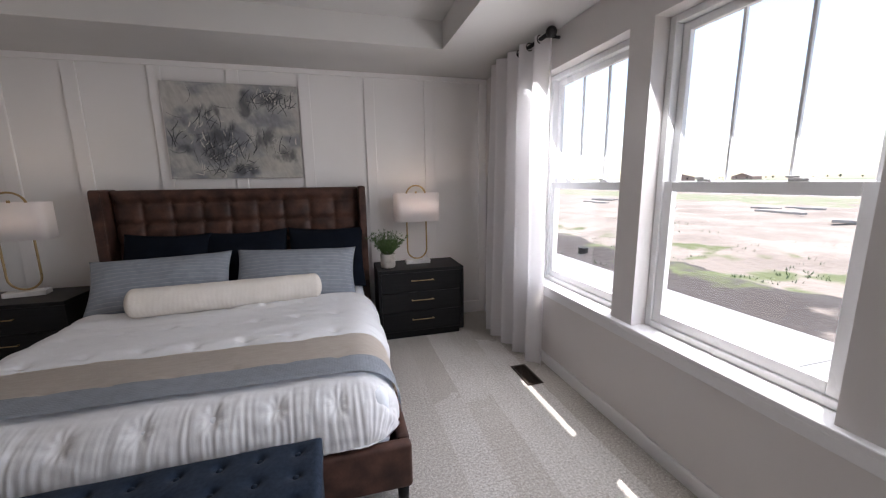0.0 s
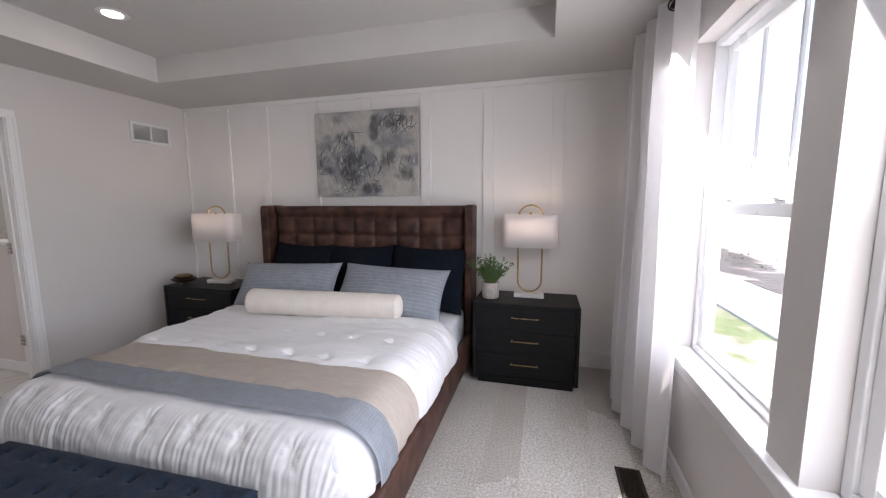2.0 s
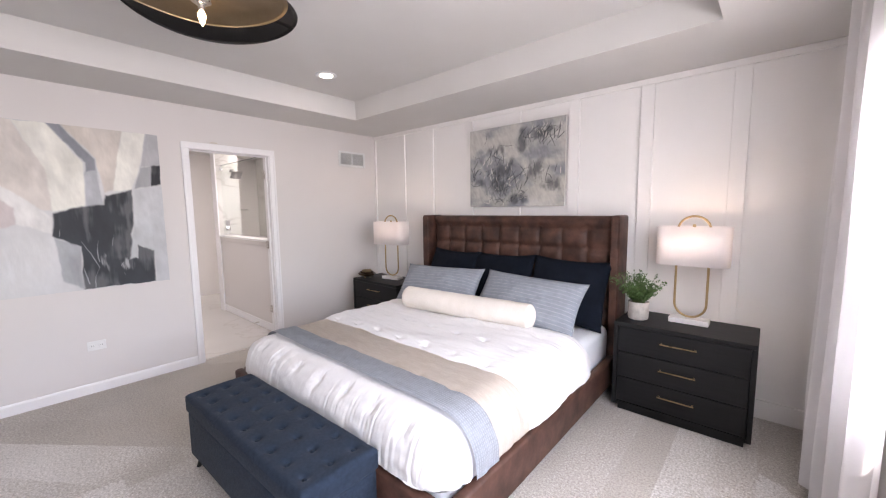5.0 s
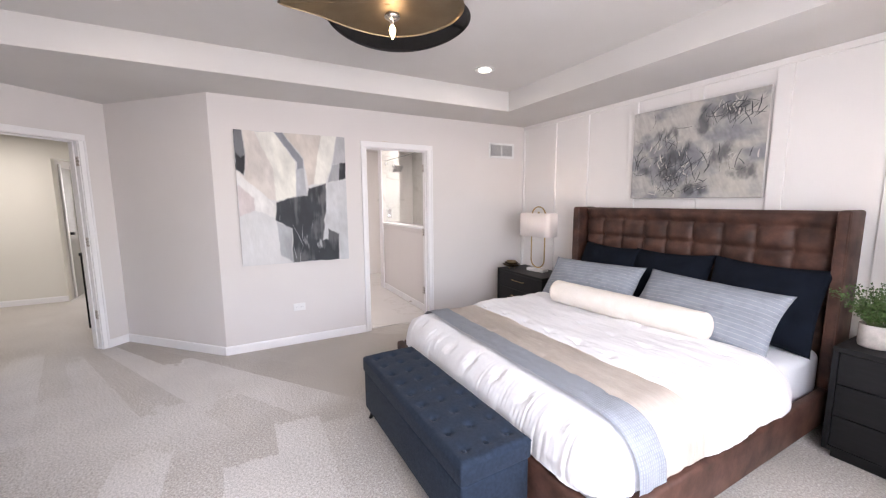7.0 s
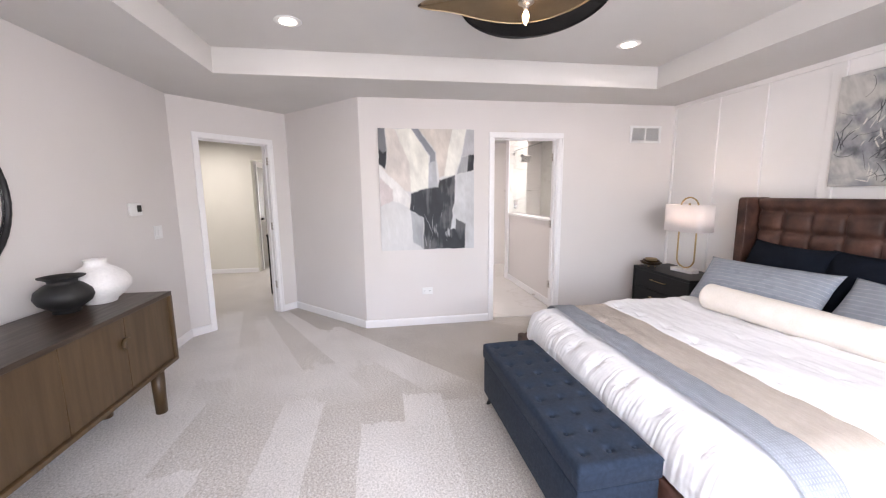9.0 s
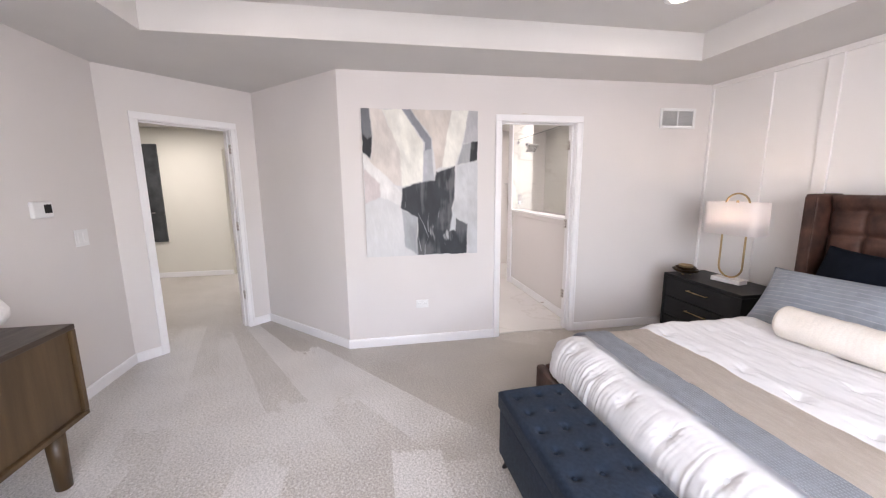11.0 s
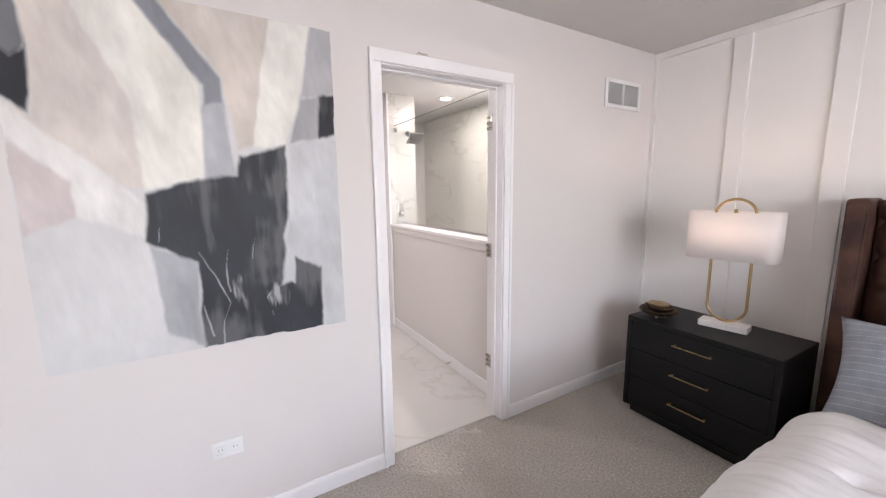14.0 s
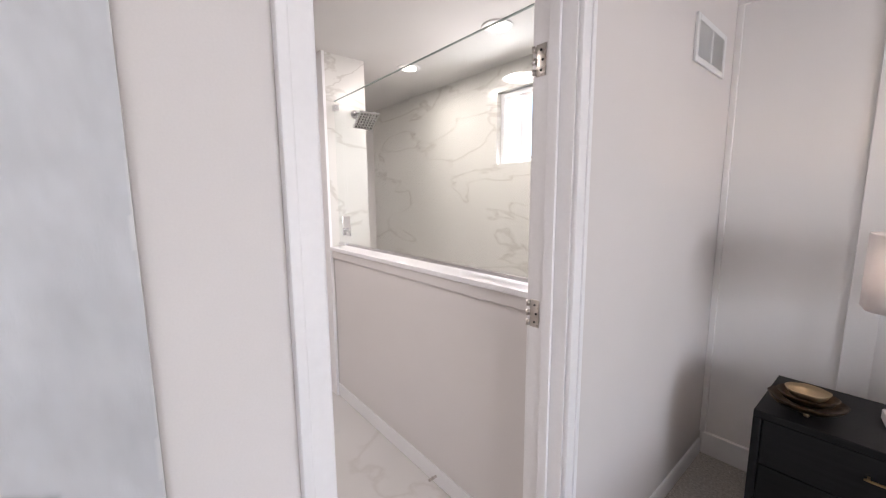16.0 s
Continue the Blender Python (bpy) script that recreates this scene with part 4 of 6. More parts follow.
# ---- nightstands, lamps, plant, bowls ----
def nightstand(x0, y0):
    w, d, h = 0.795, 0.435, 0.655
    n = thing("nightstand", pose(x0, y0, 0), "black oak nightstand with three drawers and slim brass pulls", "nightstand", "nightstands beside the bed")
    part("top", box(0, 0, h - 0.028, w, d, h, 0.003), BLACK_WOOD, n)
    part("side_panel", box(0, 0, 0.045, 0.026, d, h - 0.0285, 0.002), BLACK_WOOD, n)
    part("side_panel", box(w - 0.026, 0, 0.045, w, d, h - 0.0285, 0.002), BLACK_WOOD, n)
    part("back_panel", box(0.0265, d - 0.015, 0.045, w - 0.0265, d, h - 0.0285), BLACK_WOOD, n)
    part("bottom_panel", box(0.0265, 0.004, 0.045, w - 0.0265, d - 0.0155, 0.07), BLACK_WOOD, n)
    part("plinth", box(0.035, 0.03, 0.0, w - 0.035, d - 0.03, 0.0448), BLACK_WOOD, n)
    hh = (h - 0.0285 - 0.073) / 3
    for k in range(3):
        z0 = 0.073 + k * hh
        drawer = part("drawer", box(0.029, 0.006, z0 + 0.002, w - 0.029, 0.40, z0 + hh - 0.003, 0.002), BLACK_WOOD, n)
        zc = z0 + hh * 0.60
        bm = box(w / 2 - 0.105, -0.022, zc - 0.0035, w / 2 + 0.105, -0.014, zc + 0.0035, 0.002)
        for x in (-0.095, 0.095):
            box(w / 2 + x - 0.004, -0.0135, zc - 0.004, w / 2 + x + 0.004, 0.0065, zc + 0.004, bm=bm)
        part("pull", bm, BRASS, drawer, "slim brass bar pull")
    return n


ns = nightstand(0.092, 3.31)
copy_thing(ns, pose(-2.875, 3.175, 0, 0, 0, -1))

BULB = glow("warm_bulb", (1.0, 0.72, 0.42), 3)


def rounded(w, d, r, n=8):
    pts = []
    for cx, cy, a0 in ((w / 2 - r, d / 2 - r, 0), (-w / 2 + r, d / 2 - r, 90), (-w / 2 + r, -d / 2 + r, 180), (w / 2 - r, -d / 2 + r, 270)):
        for k in range(n + 1):
            a = radians(a0 + 90 * k / n)
            pts.append((cx + r * math.cos(a), cy + r * math.sin(a)))
    return pts


def table_lamp(m):
    t = thing("table_lamp", m, "lit brass loop table lamp with marble base and white shade", "lamp", "lamps on the nightstands")
    part("base", box(-0.118, -0.05, 0, 0.118, 0.05, 0.036, 0.003), STONE, t, "white marble base")
    w, z0, z1 = 0.094, 0.038, 0.745
    pts = [(-w * math.cos(math.pi * k / 20), 0, z0 + w + 0.006 - w * math.sin(math.pi * k / 20)) for k in range(21)]
    pts += [(w, 0, z0 + w + 0.006 + (z1 - z0 - 2 * w) * k / 6) for k in range(1, 6)]
    pts += [(w * math.cos(math.pi * k / 20), 0, z1 - w + w * math.sin(math.pi * k / 20)) for k in range(21)]
    pts += [(-w, 0, z1 - w - (z1 - z0 - 2 * w) * k / 6) for k in range(1, 6)]
    part("stem", tube(pts, 0.0075, 10, True), BRASS, t, "brushed brass loop")
    part("socket", cyl(0, 0, 0.50, 0.56, 0.018, n=16), BRASS, t)
    part("finial", cyl(0, 0, 0.668, 0.690, 0.010, n=12, bevel=0.002), BRASS, t)
    part("cross_bar", box(-w, -0.004, 0.655, w, 0.004, 0.667), BRASS, t)
    bm = bmesh.new()
    outer, inner = rounded(0.42, 0.21, 0.055), rounded(0.415, 0.205, 0.0525)
    rings = [[bm.verts.new((x, y, z)) for x, y in o] for o, z in ((outer, 0.412), (outer, 0.675), (inner, 0.675), (inner, 0.412))]
    count = len(outer)
    for a in range(4):
        for k in range(count):
            f = bm.faces.new((rings[a][k], rings[a][(k + 1) % count], rings[(a + 1) % 4][(k + 1) % count], rings[(a + 1) % 4][k]))
            f.smooth = a in (0, 2)
    part("shade", bm, SHADE, t, "white linen shade")
    bm = bmesh.new()
    bmesh.ops.create_uvsphere(bm, u_segments=16, v_segments=10, radius=0.026, matrix=Matrix.Translation((0, 0, 0.588)))
    part("bulb", finish(bm, True), BULB, t, "lit bulb").visible_shadow = False
    return t


for m in (pose(0.505, 3.585, 0.6555), pose(-2.438, 3.42, 0.6555, 0, 0, 9)):
    table_lamp(m)
    lamp("bulb_light", "POINT", m @ Matrix.Translation((0, 0, 0.60)), 0.5, (1.0, 0.80, 0.64), radius=0.03)


def potted_plant(m):
    p = thing("potted_plant", m, "small green leafy plant in a pale stoneware pot on a nightstand", "plant")
    part("pot", lathe([(0.056, 0.0), (0.064, 0.004), (0.068, 0.02), (0.069, 0.125), (0.067, 0.13), (0.062, 0.128), (0.060, 0.11)], 32), POT, p, "speckled pale stoneware pot")
    part("soil", cyl(0, 0, 0.10, 0.112, 0.0595, n=24), SOIL, p)
    rng = random.Random(5)
    stems, leaves = bmesh.new(), bmesh.new()
    for _ in range(90):
        a, lean = rng.uniform(0, 2 * math.pi), rng.uniform(0.1, 1.0)
        length = rng.uniform(0.10, 0.25)
        start = Vector((0.03 * math.cos(a), 0.03 * math.sin(a), 0.11))
        pts = []
        for k in range(6):
            s = k / 5
            pts.append(start + Vector((math.cos(a) * lean * length * s * (0.6 + 0.3 * s) * 0.85, math.sin(a) * lean * length * s * (0.6 + 0.3 * s) * 0.85, length * (s - 0.30 * lean * s * s))))
        tube(pts, 0.0012, 4, bm=stems)
        for k in range(2, 6):
            for _ in range(5):
                c = pts[k] + Vector((rng.gauss(0, 0.008), rng.gauss(0, 0.008), rng.gauss(0, 0.007)))
                d = Vector((rng.gauss(0, 1), rng.gauss(0, 1), rng.gauss(0.3, 0.8))).normalized()
                side = d.cross(Vector((rng.gauss(0, 1), rng.gauss(0, 1), rng.gauss(0, 1)))).normalized()
                l, wd = rng.uniform(0.011, 0.021), rng.uniform(0.005, 0.009)
                lift = d.cross(side) * 0.003
                vs = [leaves.verts.new(q) for q in (c, c + d * l * 0.4 + side * wd + lift, c + d * l, c + d * l * 0.4 - side * wd + lift)]
                leaves.faces.new(vs[:3])
                leaves.faces.new((vs[0], vs[2], vs[3]))
    part("stems", stems, STEM, p)
    part("foliage", leaves, LEAF, p, "small green leaves")


potted_plant(pose(0.205, 3.48, 0.6555))


def nested_bowls(m):
    b = thing("bowl_set", m, "nested aged-brass bowls with scalloped rims on ball feet", "bowl")
    for k, (r, z, name) in enumerate(((0.112, 0.012, "large_bowl"), (0.086, 0.033, "middle_bowl"), (0.064, 0.050, "small_bowl"))):
        prof = [(r * 0.25, z), (r * 0.55, z + 0.006), (r * 0.85, z + 0.022), (r, z + 0.040), (r * 0.985, z + 0.043), (r * 0.8, z + 0.026), (r * 0.5, z + 0.010), (r * 0.1, z + 0.005)]
        part(name, lathe(prof, 48, (1, 0.86), 0.03), GOLD if k == 2 else AGED, b, "" if k < 2 else "polished gold inner bowl")
    for a in (30, 150, 270):
        bm = bmesh.new()
        bmesh.ops.create_uvsphere(bm, u_segments=12, v_segments=8, radius=0.010, matrix=Matrix.Translation((0.04 * math.cos(radians(a)), 0.036 * math.sin(radians(a)), 0.010)))
        part("foot", finish(bm, True), GOLD, b)


nested_bowls(pose(-2.745, 3.285, 0.6555, 0, 0, 12))


# ---- pictures ----
def painted(name, colour, second, scale=6, stretch=(1, 1, 1)):
    return mat(name, colour, 0.6, second, scale, stretch=stretch, fine=70, bump=0.4, depth=0.002, amount=1.0)


def paint_noise(u, v, fu, fv, seed, octaves=4):
    """Smooth value noise in 0..1 over arrays u, v, with its own frequency along each."""
    rng = np.random.RandomState(seed)
    total, weight, amp = np.zeros_like(u), 0.0, 1.0
    for _ in range(octaves):
        table = rng.rand(64, 64)
        x, y = u * fu, v * fv
        i, j = np.floor(x).astype(int), np.floor(y).astype(int)
        a, b = x - i, y - j
        a, b = a * a * (3 - 2 * a), b * b * (3 - 2 * b)
        i, j = i % 64, j % 64
        i2, j2 = (i + 1) % 64, (j + 1) % 64
        total += amp * ((table[i, j] * (1 - a) + table[i2, j] * a) * (1 - b) + (table[i, j2] * (1 - a) + table[i2, j2] * a) * b)
        weight, amp, fu, fv = weight + amp, amp * 0.55, fu * 2.0, fv * 2.0
    return total / weight


def soft_step(x, lo, hi):
    t = np.clip((x - lo) / (hi - lo), 0, 1)
    return t * t * (3 - 2 * t)


def painted_sheet(name, nu, nv, colours, place, parent, inv):
    """A canvas face whose pigment is laid on by the artist's colours, given as an array (nu+1, nv+1, 3)."""
    us, vs = np.meshgrid(np.linspace(0, 1, nu + 1), np.linspace(0, 1, nv + 1), indexing="ij")
    verts = [inv @ Vector(place(u, v)) for u, v in zip(us.ravel(), vs.ravel())]
    w = nv + 1
    faces = [(i * w + j, (i + 1) * w + j, (i + 1) * w + j + 1, i * w + j + 1) for i in range(nu) for j in range(nv)]
    me = bpy.data.meshes.new(name)
    me.from_pydata(verts, [], faces)
    layer = me.color_attributes.new("pigment", "FLOAT_COLOR", "POINT")
    flat = np.ones((len(verts), 4))
    flat[:, :3] = np.clip(colours.reshape(-1, 3), 0.01, 0.9)
    layer.data.foreach_set("color", flat.ravel())
    me.materials.append(PIGMENT)
    ob = new(name, me)
    ob.parent = parent
    return ob


def pigment_material():
    m = bpy.data.materials.new("brushed_pigment")
    m.use_nodes = True
    n, link = m.node_tree.nodes, m.node_tree.links.new
    p = n["Principled BSDF"]
    p.inputs["Roughness"].default_value = 0.55
    p.inputs["Specular IOR Level"].default_value = 0.3
    a = n.new("ShaderNodeAttribute")
    a.attribute_name = "pigment"
    link(a.outputs["Color"], p.inputs["Base Color"])
    tc, mp, z, b = n.new("ShaderNodeTexCoord"), n.new("ShaderNodeMapping"), n.new("ShaderNodeTexNoise"), n.new("ShaderNodeBump")
    mp.inputs["Scale"].default_value = (1, 1, 0.35)
    z.inputs["Scale"].default_value, z.inputs["Detail"].default_value = 90, 5
    b.inputs["Strength"].default_value, b.inputs["Distance"].default_value = 0.5, 0.002
    link(tc.outputs["Object"], mp.inputs["Vector"])
    link(mp.outputs[0], z.inputs["Vector"])
    link(z.outputs["Fac"], b.inputs["Height"])
    link(b.outputs[0], p.inputs["Normal"])
    return m


PIGMENT = pigment_material()


DARK_PAINT = painted("charcoal_paint", (0.030, 0.032, 0.038), (0.07, 0.075, 0.085), 14)
PALE_PAINT = painted("pale_paint", (0.62, 0.59, 0.54), (0.50, 0.48, 0.46), 14)


def picture_grey():
    x0, x1, z0, z1 = -1.552, -0.503, 1.487, 2.276
    p = thing("painting", pose((x0 + x1) / 2, NORTH - 0.02, z0), "grey and black abstract canvas of brushed clouds and grasses", "painting")
    inv = p.matrix_world.inverted()
    part("canvas", local(box(x0, 3.782, z0, x1, 3.8085, z1, 0.003), inv), CANVAS_EDGE, p)
    nu, nv = 240, 180
    u, v = np.meshgrid(np.linspace(0, 1, nu + 1), np.linspace(0, 1, nv + 1), indexing="ij")
    wu, wv = u + 0.10 * (paint_noise(u, v, 4, 4, 1) - 0.5), v + 0.10 * (paint_noise(u, v, 4, 4, 2) - 0.5)
    base = paint_noise(wu, wv, 4, 5, 3, 6)
    tone = soft_step(base, 0.32, 0.68)[..., None]
    colour = np.array((0.25, 0.258, 0.28)) * (1 - tone) + np.array((0.50, 0.485, 0.46)) * tone
    sand = (soft_step(paint_noise(wu, wv, 3, 4, 9, 4), 0.50, 0.66) * 0.42)[..., None]
    colour = colour * (1 - sand) + np.array((0.56, 0.525, 0.455)) * sand
    dark = np.zeros_like(u)
    for cu, cv, su, sv, k in ((0.36, 0.34, 0.15, 0.20, 1.25), (0.80, 0.85, 0.15, 0.09, 1.3), (0.60, 0.76, 0.06, 0.20, 0.9), (0.10, 0.29, 0.14, 0.08, 0.9), (0.55, 0.07, 0.13, 0.08, 1.1), (0.75, 0.42, 0.14, 0.14, 0.95), (0.88, 0.22, 0.14, 0.13, 0.85), (0.30, 0.70, 0.18, 0.08, 0.85), (0.45, 0.52, 0.2, 0.1, 0.7), (0.1, 0.6, 0.1, 0.12, 0.7)):
        dark = np.maximum(dark, k * np.exp(-((wu - cu) / su) ** 2 - ((wv - cv) / sv) ** 2))
    smear = paint_noise(wu, wv, 22, 9, 5, 5)
    ink = (soft_step(dark * (smear * 2.2 - 0.25), 0.22, 1.0) * 0.80)[..., None]
    colour = colour * (1 - ink) + np.array((0.085, 0.088, 0.10)) * ink
    colour = colour * (0.82 + 0.36 * paint_noise(u + 0.3 * v, v, 60, 14, 7, 3))[..., None]
    painted_sheet("paint_layer", nu, nv, colour, lambda a, b: (x0 + 0.001 + a * (x1 - x0 - 0.002), 3.7812, z0 + 0.001 + b * (z1 - z0 - 0.002)), p, inv)
    rng = random.Random(12)

    def stroke(cx, cz, angle, length, width, bend, material, level):
        bm = bmesh.new()
        rows = []
        for k in range(9):
            s = k / 8
            a = angle + bend * (s - 0.5)
            x, z = cx + math.cos(a) * length * (s - 0.5), cz + math.sin(a) * length * (s - 0.5)
            w = width * (math.sin(math.pi * min(1, s * 0.9 + 0.08)) ** 0.6) * (1 + 0.3 * rng.uniform(-1, 1))
            rows.append([bm.verts.new((min(x1 - 0.004, max(x0 + 0.004, x - math.sin(a) * q * w)), level, min(z1 - 0.004, max(z0 + 0.004, z + math.cos(a) * q * w)))) for q in (-1, 1)])
        for a, b in zip(rows, rows[1:]):
            bm.faces.new((a[0], a[1], b[1], b[0]))
        part("brush_stroke", local(bm, inv), material, p)
    W, Hh = x1 - x0, z1 - z0
    clusters = ((0.37, 0.34, 0.09, 0.12, 60), (0.80, 0.84, 0.08, 0.05, 44), (0.5, 0.10, 0.13, 0.04, 12), (0.72, 0.35, 0.10, 0.08, 12), (0.28, 0.66, 0.08, 0.05, 12), (0.10, 0.45, 0.06, 0.12, 8))
    level = 3.7803
    for shade, widths, lengths, spread, share in ((PALE_PAINT, (0.002, 0.006), (0.04, 0.10), 1.5, 0.35), (DARK_PAINT, (0.0009, 0.0036), (0.04, 0.17), 1.0, 1.0)):
        for cu, cv, su, sv, many in clusters:
            for k in range(int(many * share)):
                level -= 0.000012
                stroke(x0 + W * min(0.96, max(0.04, rng.gauss(cu, su * spread))), z0 + Hh * min(0.95, max(0.05, rng.gauss(cv, sv * spread))), rng.gauss(1.2, 0.65), rng.uniform(*lengths), rng.uniform(*widths), rng.uniform(-0.45, 0.45), shade, level)
    for u, v, a, l in ((0.50, 0.08, 0.55, 0.16), (0.57, 0.13, 0.12, 0.15), (0.27, 0.12, 1.0, 0.12), (0.27, 0.10, 2.2, 0.09), (0.60, 0.46, -0.3, 0.14), (0.2, 0.86, 1.4, 0.16), (0.08, 0.27, 0.02, 0.16), (0.85, 0.27, 0.05, 0.15)):
        level -= 0.000012
        stroke(x0 + W * u, z0 + Hh * v, a, l, 0.0016, 0.9, DARK_PAINT, level)


picture_grey()


def picture_blocks():
    y0, y1, z0, z1 = 0.398, 1.412, 0.861, 2.134
    p = thing("painting", pose(WEST, (y0 + y1) / 2, z0), "large abstract canvas of charcoal, cream and mauve blocks", "painting")
    inv = p.matrix_world.inverted()
    part("canvas", local(box(-3.198, y0, z0, -3.166, y1, z1, 0.003), inv), CANVAS_EDGE, p)
    nu, nv = 320, 400
    u, v = np.meshgrid(np.linspace(0, 1, nu + 1), np.linspace(0, 1, nv + 1), indexing="ij")
    wu = u + 0.022 * (paint_noise(u, v, 9, 9, 1) - 0.5)
    wv = v + 0.022 * (paint_noise(u, v, 9, 9, 2) - 0.5)
    streak = paint_noise(wu, wv, 34, 5, 3, 4)
    patch = paint_noise(wu, wv, 4, 4, 4, 4)
    dab = paint_noise(wu + 0.25 * wv, wv - 0.15 * wu, 16, 9, 5, 4)
    colour = np.array((0.60, 0.60, 0.605)) * (0.86 + 0.28 * patch)[..., None]
    pale = [
        ((0.62, 0.575, 0.54), [(0.07, 1), (0.17, 1), (0.34, 0.71), (0.32, 0.49), (0.14, 0.51), (0, 0.61), (0, 0.71), (0.07, 0.67), (0.08, 0.83)]),
        ((0.54, 0.485, 0.485), [(0, 0.61), (0.14, 0.51), (0.14, 0.42), (0, 0.37)]),
        ((0.69, 0.68, 0.67), [(0, 0.71), (0.32, 0.45), (0.31, 0.35), (0.14, 0.42), (0.14, 0.51), (0, 0.61)]),
        ((0.73, 0.72, 0.665), [(0.17, 1), (0.34, 1), (0.52, 0.78), (0.51, 0.52), (0.32, 0.49), (0.31, 0.73)]),
        ((0.58, 0.53, 0.485), [(0.41, 1), (0.77, 1), (0.68, 0.62), (0.62, 0.6), (0.59, 0.81)]),
        ((0.73, 0.72, 0.67), [(0.77, 1), (0.92, 1), (0.87, 0.78), (0.8, 0.63), (0.67, 0.61)]),
        ((0.52, 0.53, 0.55), [(0.81, 0.63), (1, 0.65), (1, 0), (0.9, 0), (0.91, 0.21), (0.8, 0.26), (0.79, 0.17), (0.74, 0.17), (0.79, 0.41)]),
        ((0.34, 0.35, 0.37), [(0.32, 0.33), (0.45, 0.27), (0.45, 0), (0.34, 0.07), (0.33, 0.21)]),
    ]
    deep = [
        ((0.23, 0.24, 0.27), [(0.34, 1), (0.41, 1), (0.59, 0.81), (0.59, 0.72), (0.52, 0.71), (0.53, 0.78)]),
        ((0.4, 0.41, 0.44), [(0.52, 0.73), (0.59, 0.74), (0.61, 0.53), (0.51, 0.51)]),
        ((0.42, 0.42, 0.44), [(0.92, 1), (1, 1), (1, 0.8), (0.93, 0.79), (0.87, 0.78)]),
        ((0.34, 0.345, 0.36), [(0.87, 0.78), (0.94, 0.79), (0.93, 0.65), (0.81, 0.63)]),
        ((0.022, 0.024, 0.03), [(0.94, 0.79), (1, 0.8), (1, 0.66), (0.93, 0.65)]),
        ((0.03, 0.034, 0.042), [(0.32, 0.48), (0.61, 0.53), (0.62, 0.59), (0.8, 0.63), (0.79, 0.41), (0.74, 0.17), (0.79, 0.17), (0.8, 0.26), (0.91, 0.21), (0.9, 0), (0.45, 0), (0.45, 0.27), (0.31, 0.34)]),
        ((0.15, 0.155, 0.17), [(0, 1), (0.07, 1), (0.08, 0.83), (0.04, 0.8), (0, 0.84)]),
        ((0.022, 0.024, 0.03), [(0, 0.84), (0.04, 0.8), (0.08, 0.83), (0.07, 0.67), (0, 0.71)]),
    ]
    scratches = [
        [(0.46, 0.3), (0.51, 0.21), (0.55, 0.13), (0.52, 0.07), (0.51, 0)],
        [(0.55, 0.3), (0.54, 0.23), (0.55, 0.17)],
        [(0.46, 0.13), (0.48, 0.03)],
        [(0.72, 0.18), (0.68, 0.13), (0.7, 0.07)],
        [(0.73, 0.17), (0.69, 0.1)],
        [(0.35, 0.38), (0.35, 0.34)],
        [(0.65, 0.33), (0.64, 0.27)],
    ]
    for k, (pigment, outline) in enumerate(pale + deep):
        inside, near = np.zeros_like(u, dtype=bool), np.full_like(u, 9.0)
        for (a, b), (c, d) in zip(outline, outline[1:] + outline[:1]):
            crosses = ((b > wv) != (d > wv)) & (wu < (c - a) * (wv - b) / ((d - b) if abs(d - b) > 1e-9 else 1e-9) + a)
            inside ^= crosses
            if (a == c and a in (0, 1)) or (b == d and b in (0, 1)):
                continue
            l2 = (c - a) ** 2 + (d - b) ** 2
            t = np.clip(((wu - a) * (c - a) + (wv - b) * (d - b)) / l2, 0, 1)
            near = np.minimum(near, np.hypot(wu - a - t * (c - a), wv - b - t * (d - b)))
        signed = np.where(inside, near, -near)
        cover = soft_step(signed + 0.014 * (dab - 0.5) + 0.010 * (streak - 0.5), -0.007, 0.009)
        thin = 0.86 + 0.14 * soft_step(patch + 0.5 * (streak - 0.5), 0.25, 0.5)
        cover = (cover * thin)[..., None]
        own = np.array(pigment) * (0.58 + 0.42 * patch + 0.44 * dab)[..., None]
        colour = colour * (1 - cover) + own * cover
    # dry white drags, thin white scratches over the dark block, and pale scumble low at the edge
    drag = paint_noise(wu + 0.12 * wv, wv, 30, 6, 12, 4)
    zone = np.exp(-((u - 0.58) / 0.10) ** 2 - ((v - 0.16) / 0.12) ** 2) + np.exp(-((u - 0.74) / 0.06) ** 2 - ((v - 0.12) / 0.09) ** 2)
    zone = zone + 1.1 * np.exp(-((u - 0.12) / 0.16) ** 2 - ((v - 0.15) / 0.16) ** 2) + 0.9 * np.exp(-((u - 0.9) / 0.08) ** 2 - ((v - 0.42) / 0.2) ** 2)
    white = (soft_step(drag * zone, 0.50, 0.72) * 0.5)[..., None]
    colour = colour * (1 - white) + np.array((0.70, 0.70, 0.72)) * white
    for line in scratches:
        near = np.full_like(u, 9.0)
        for (a, b), (c, d) in zip(line, line[1:]):
            t = np.clip(((wu - a) * (c - a) + (wv - b) * (d - b)) / ((c - a) ** 2 + (d - b) ** 2), 0, 1)
            near = np.minimum(near, np.hypot(wu - a - t * (c - a), wv - b - t * (d - b)))
        mark = (soft_step(0.0075 * (dab - 0.28) - near, -0.0016, 0.0016) * (0.2 + 0.7 * drag))[..., None]
        colour = colour * (1 - mark) + np.array((0.55, 0.56, 0.59)) * mark
    colour = colour * (0.95 + 0.10 * paint_noise(u + 0.2 * v, v, 60, 24, 15, 3))[..., None]
    painted_sheet("paint_layer", nu, nv, colour, lambda a, b: (-3.1645, y0 + 0.001 + a * (y1 - y0 - 0.002), z0 + 0.001 + b * (z1 - z0 - 0.002)), p, inv)


picture_blocks()


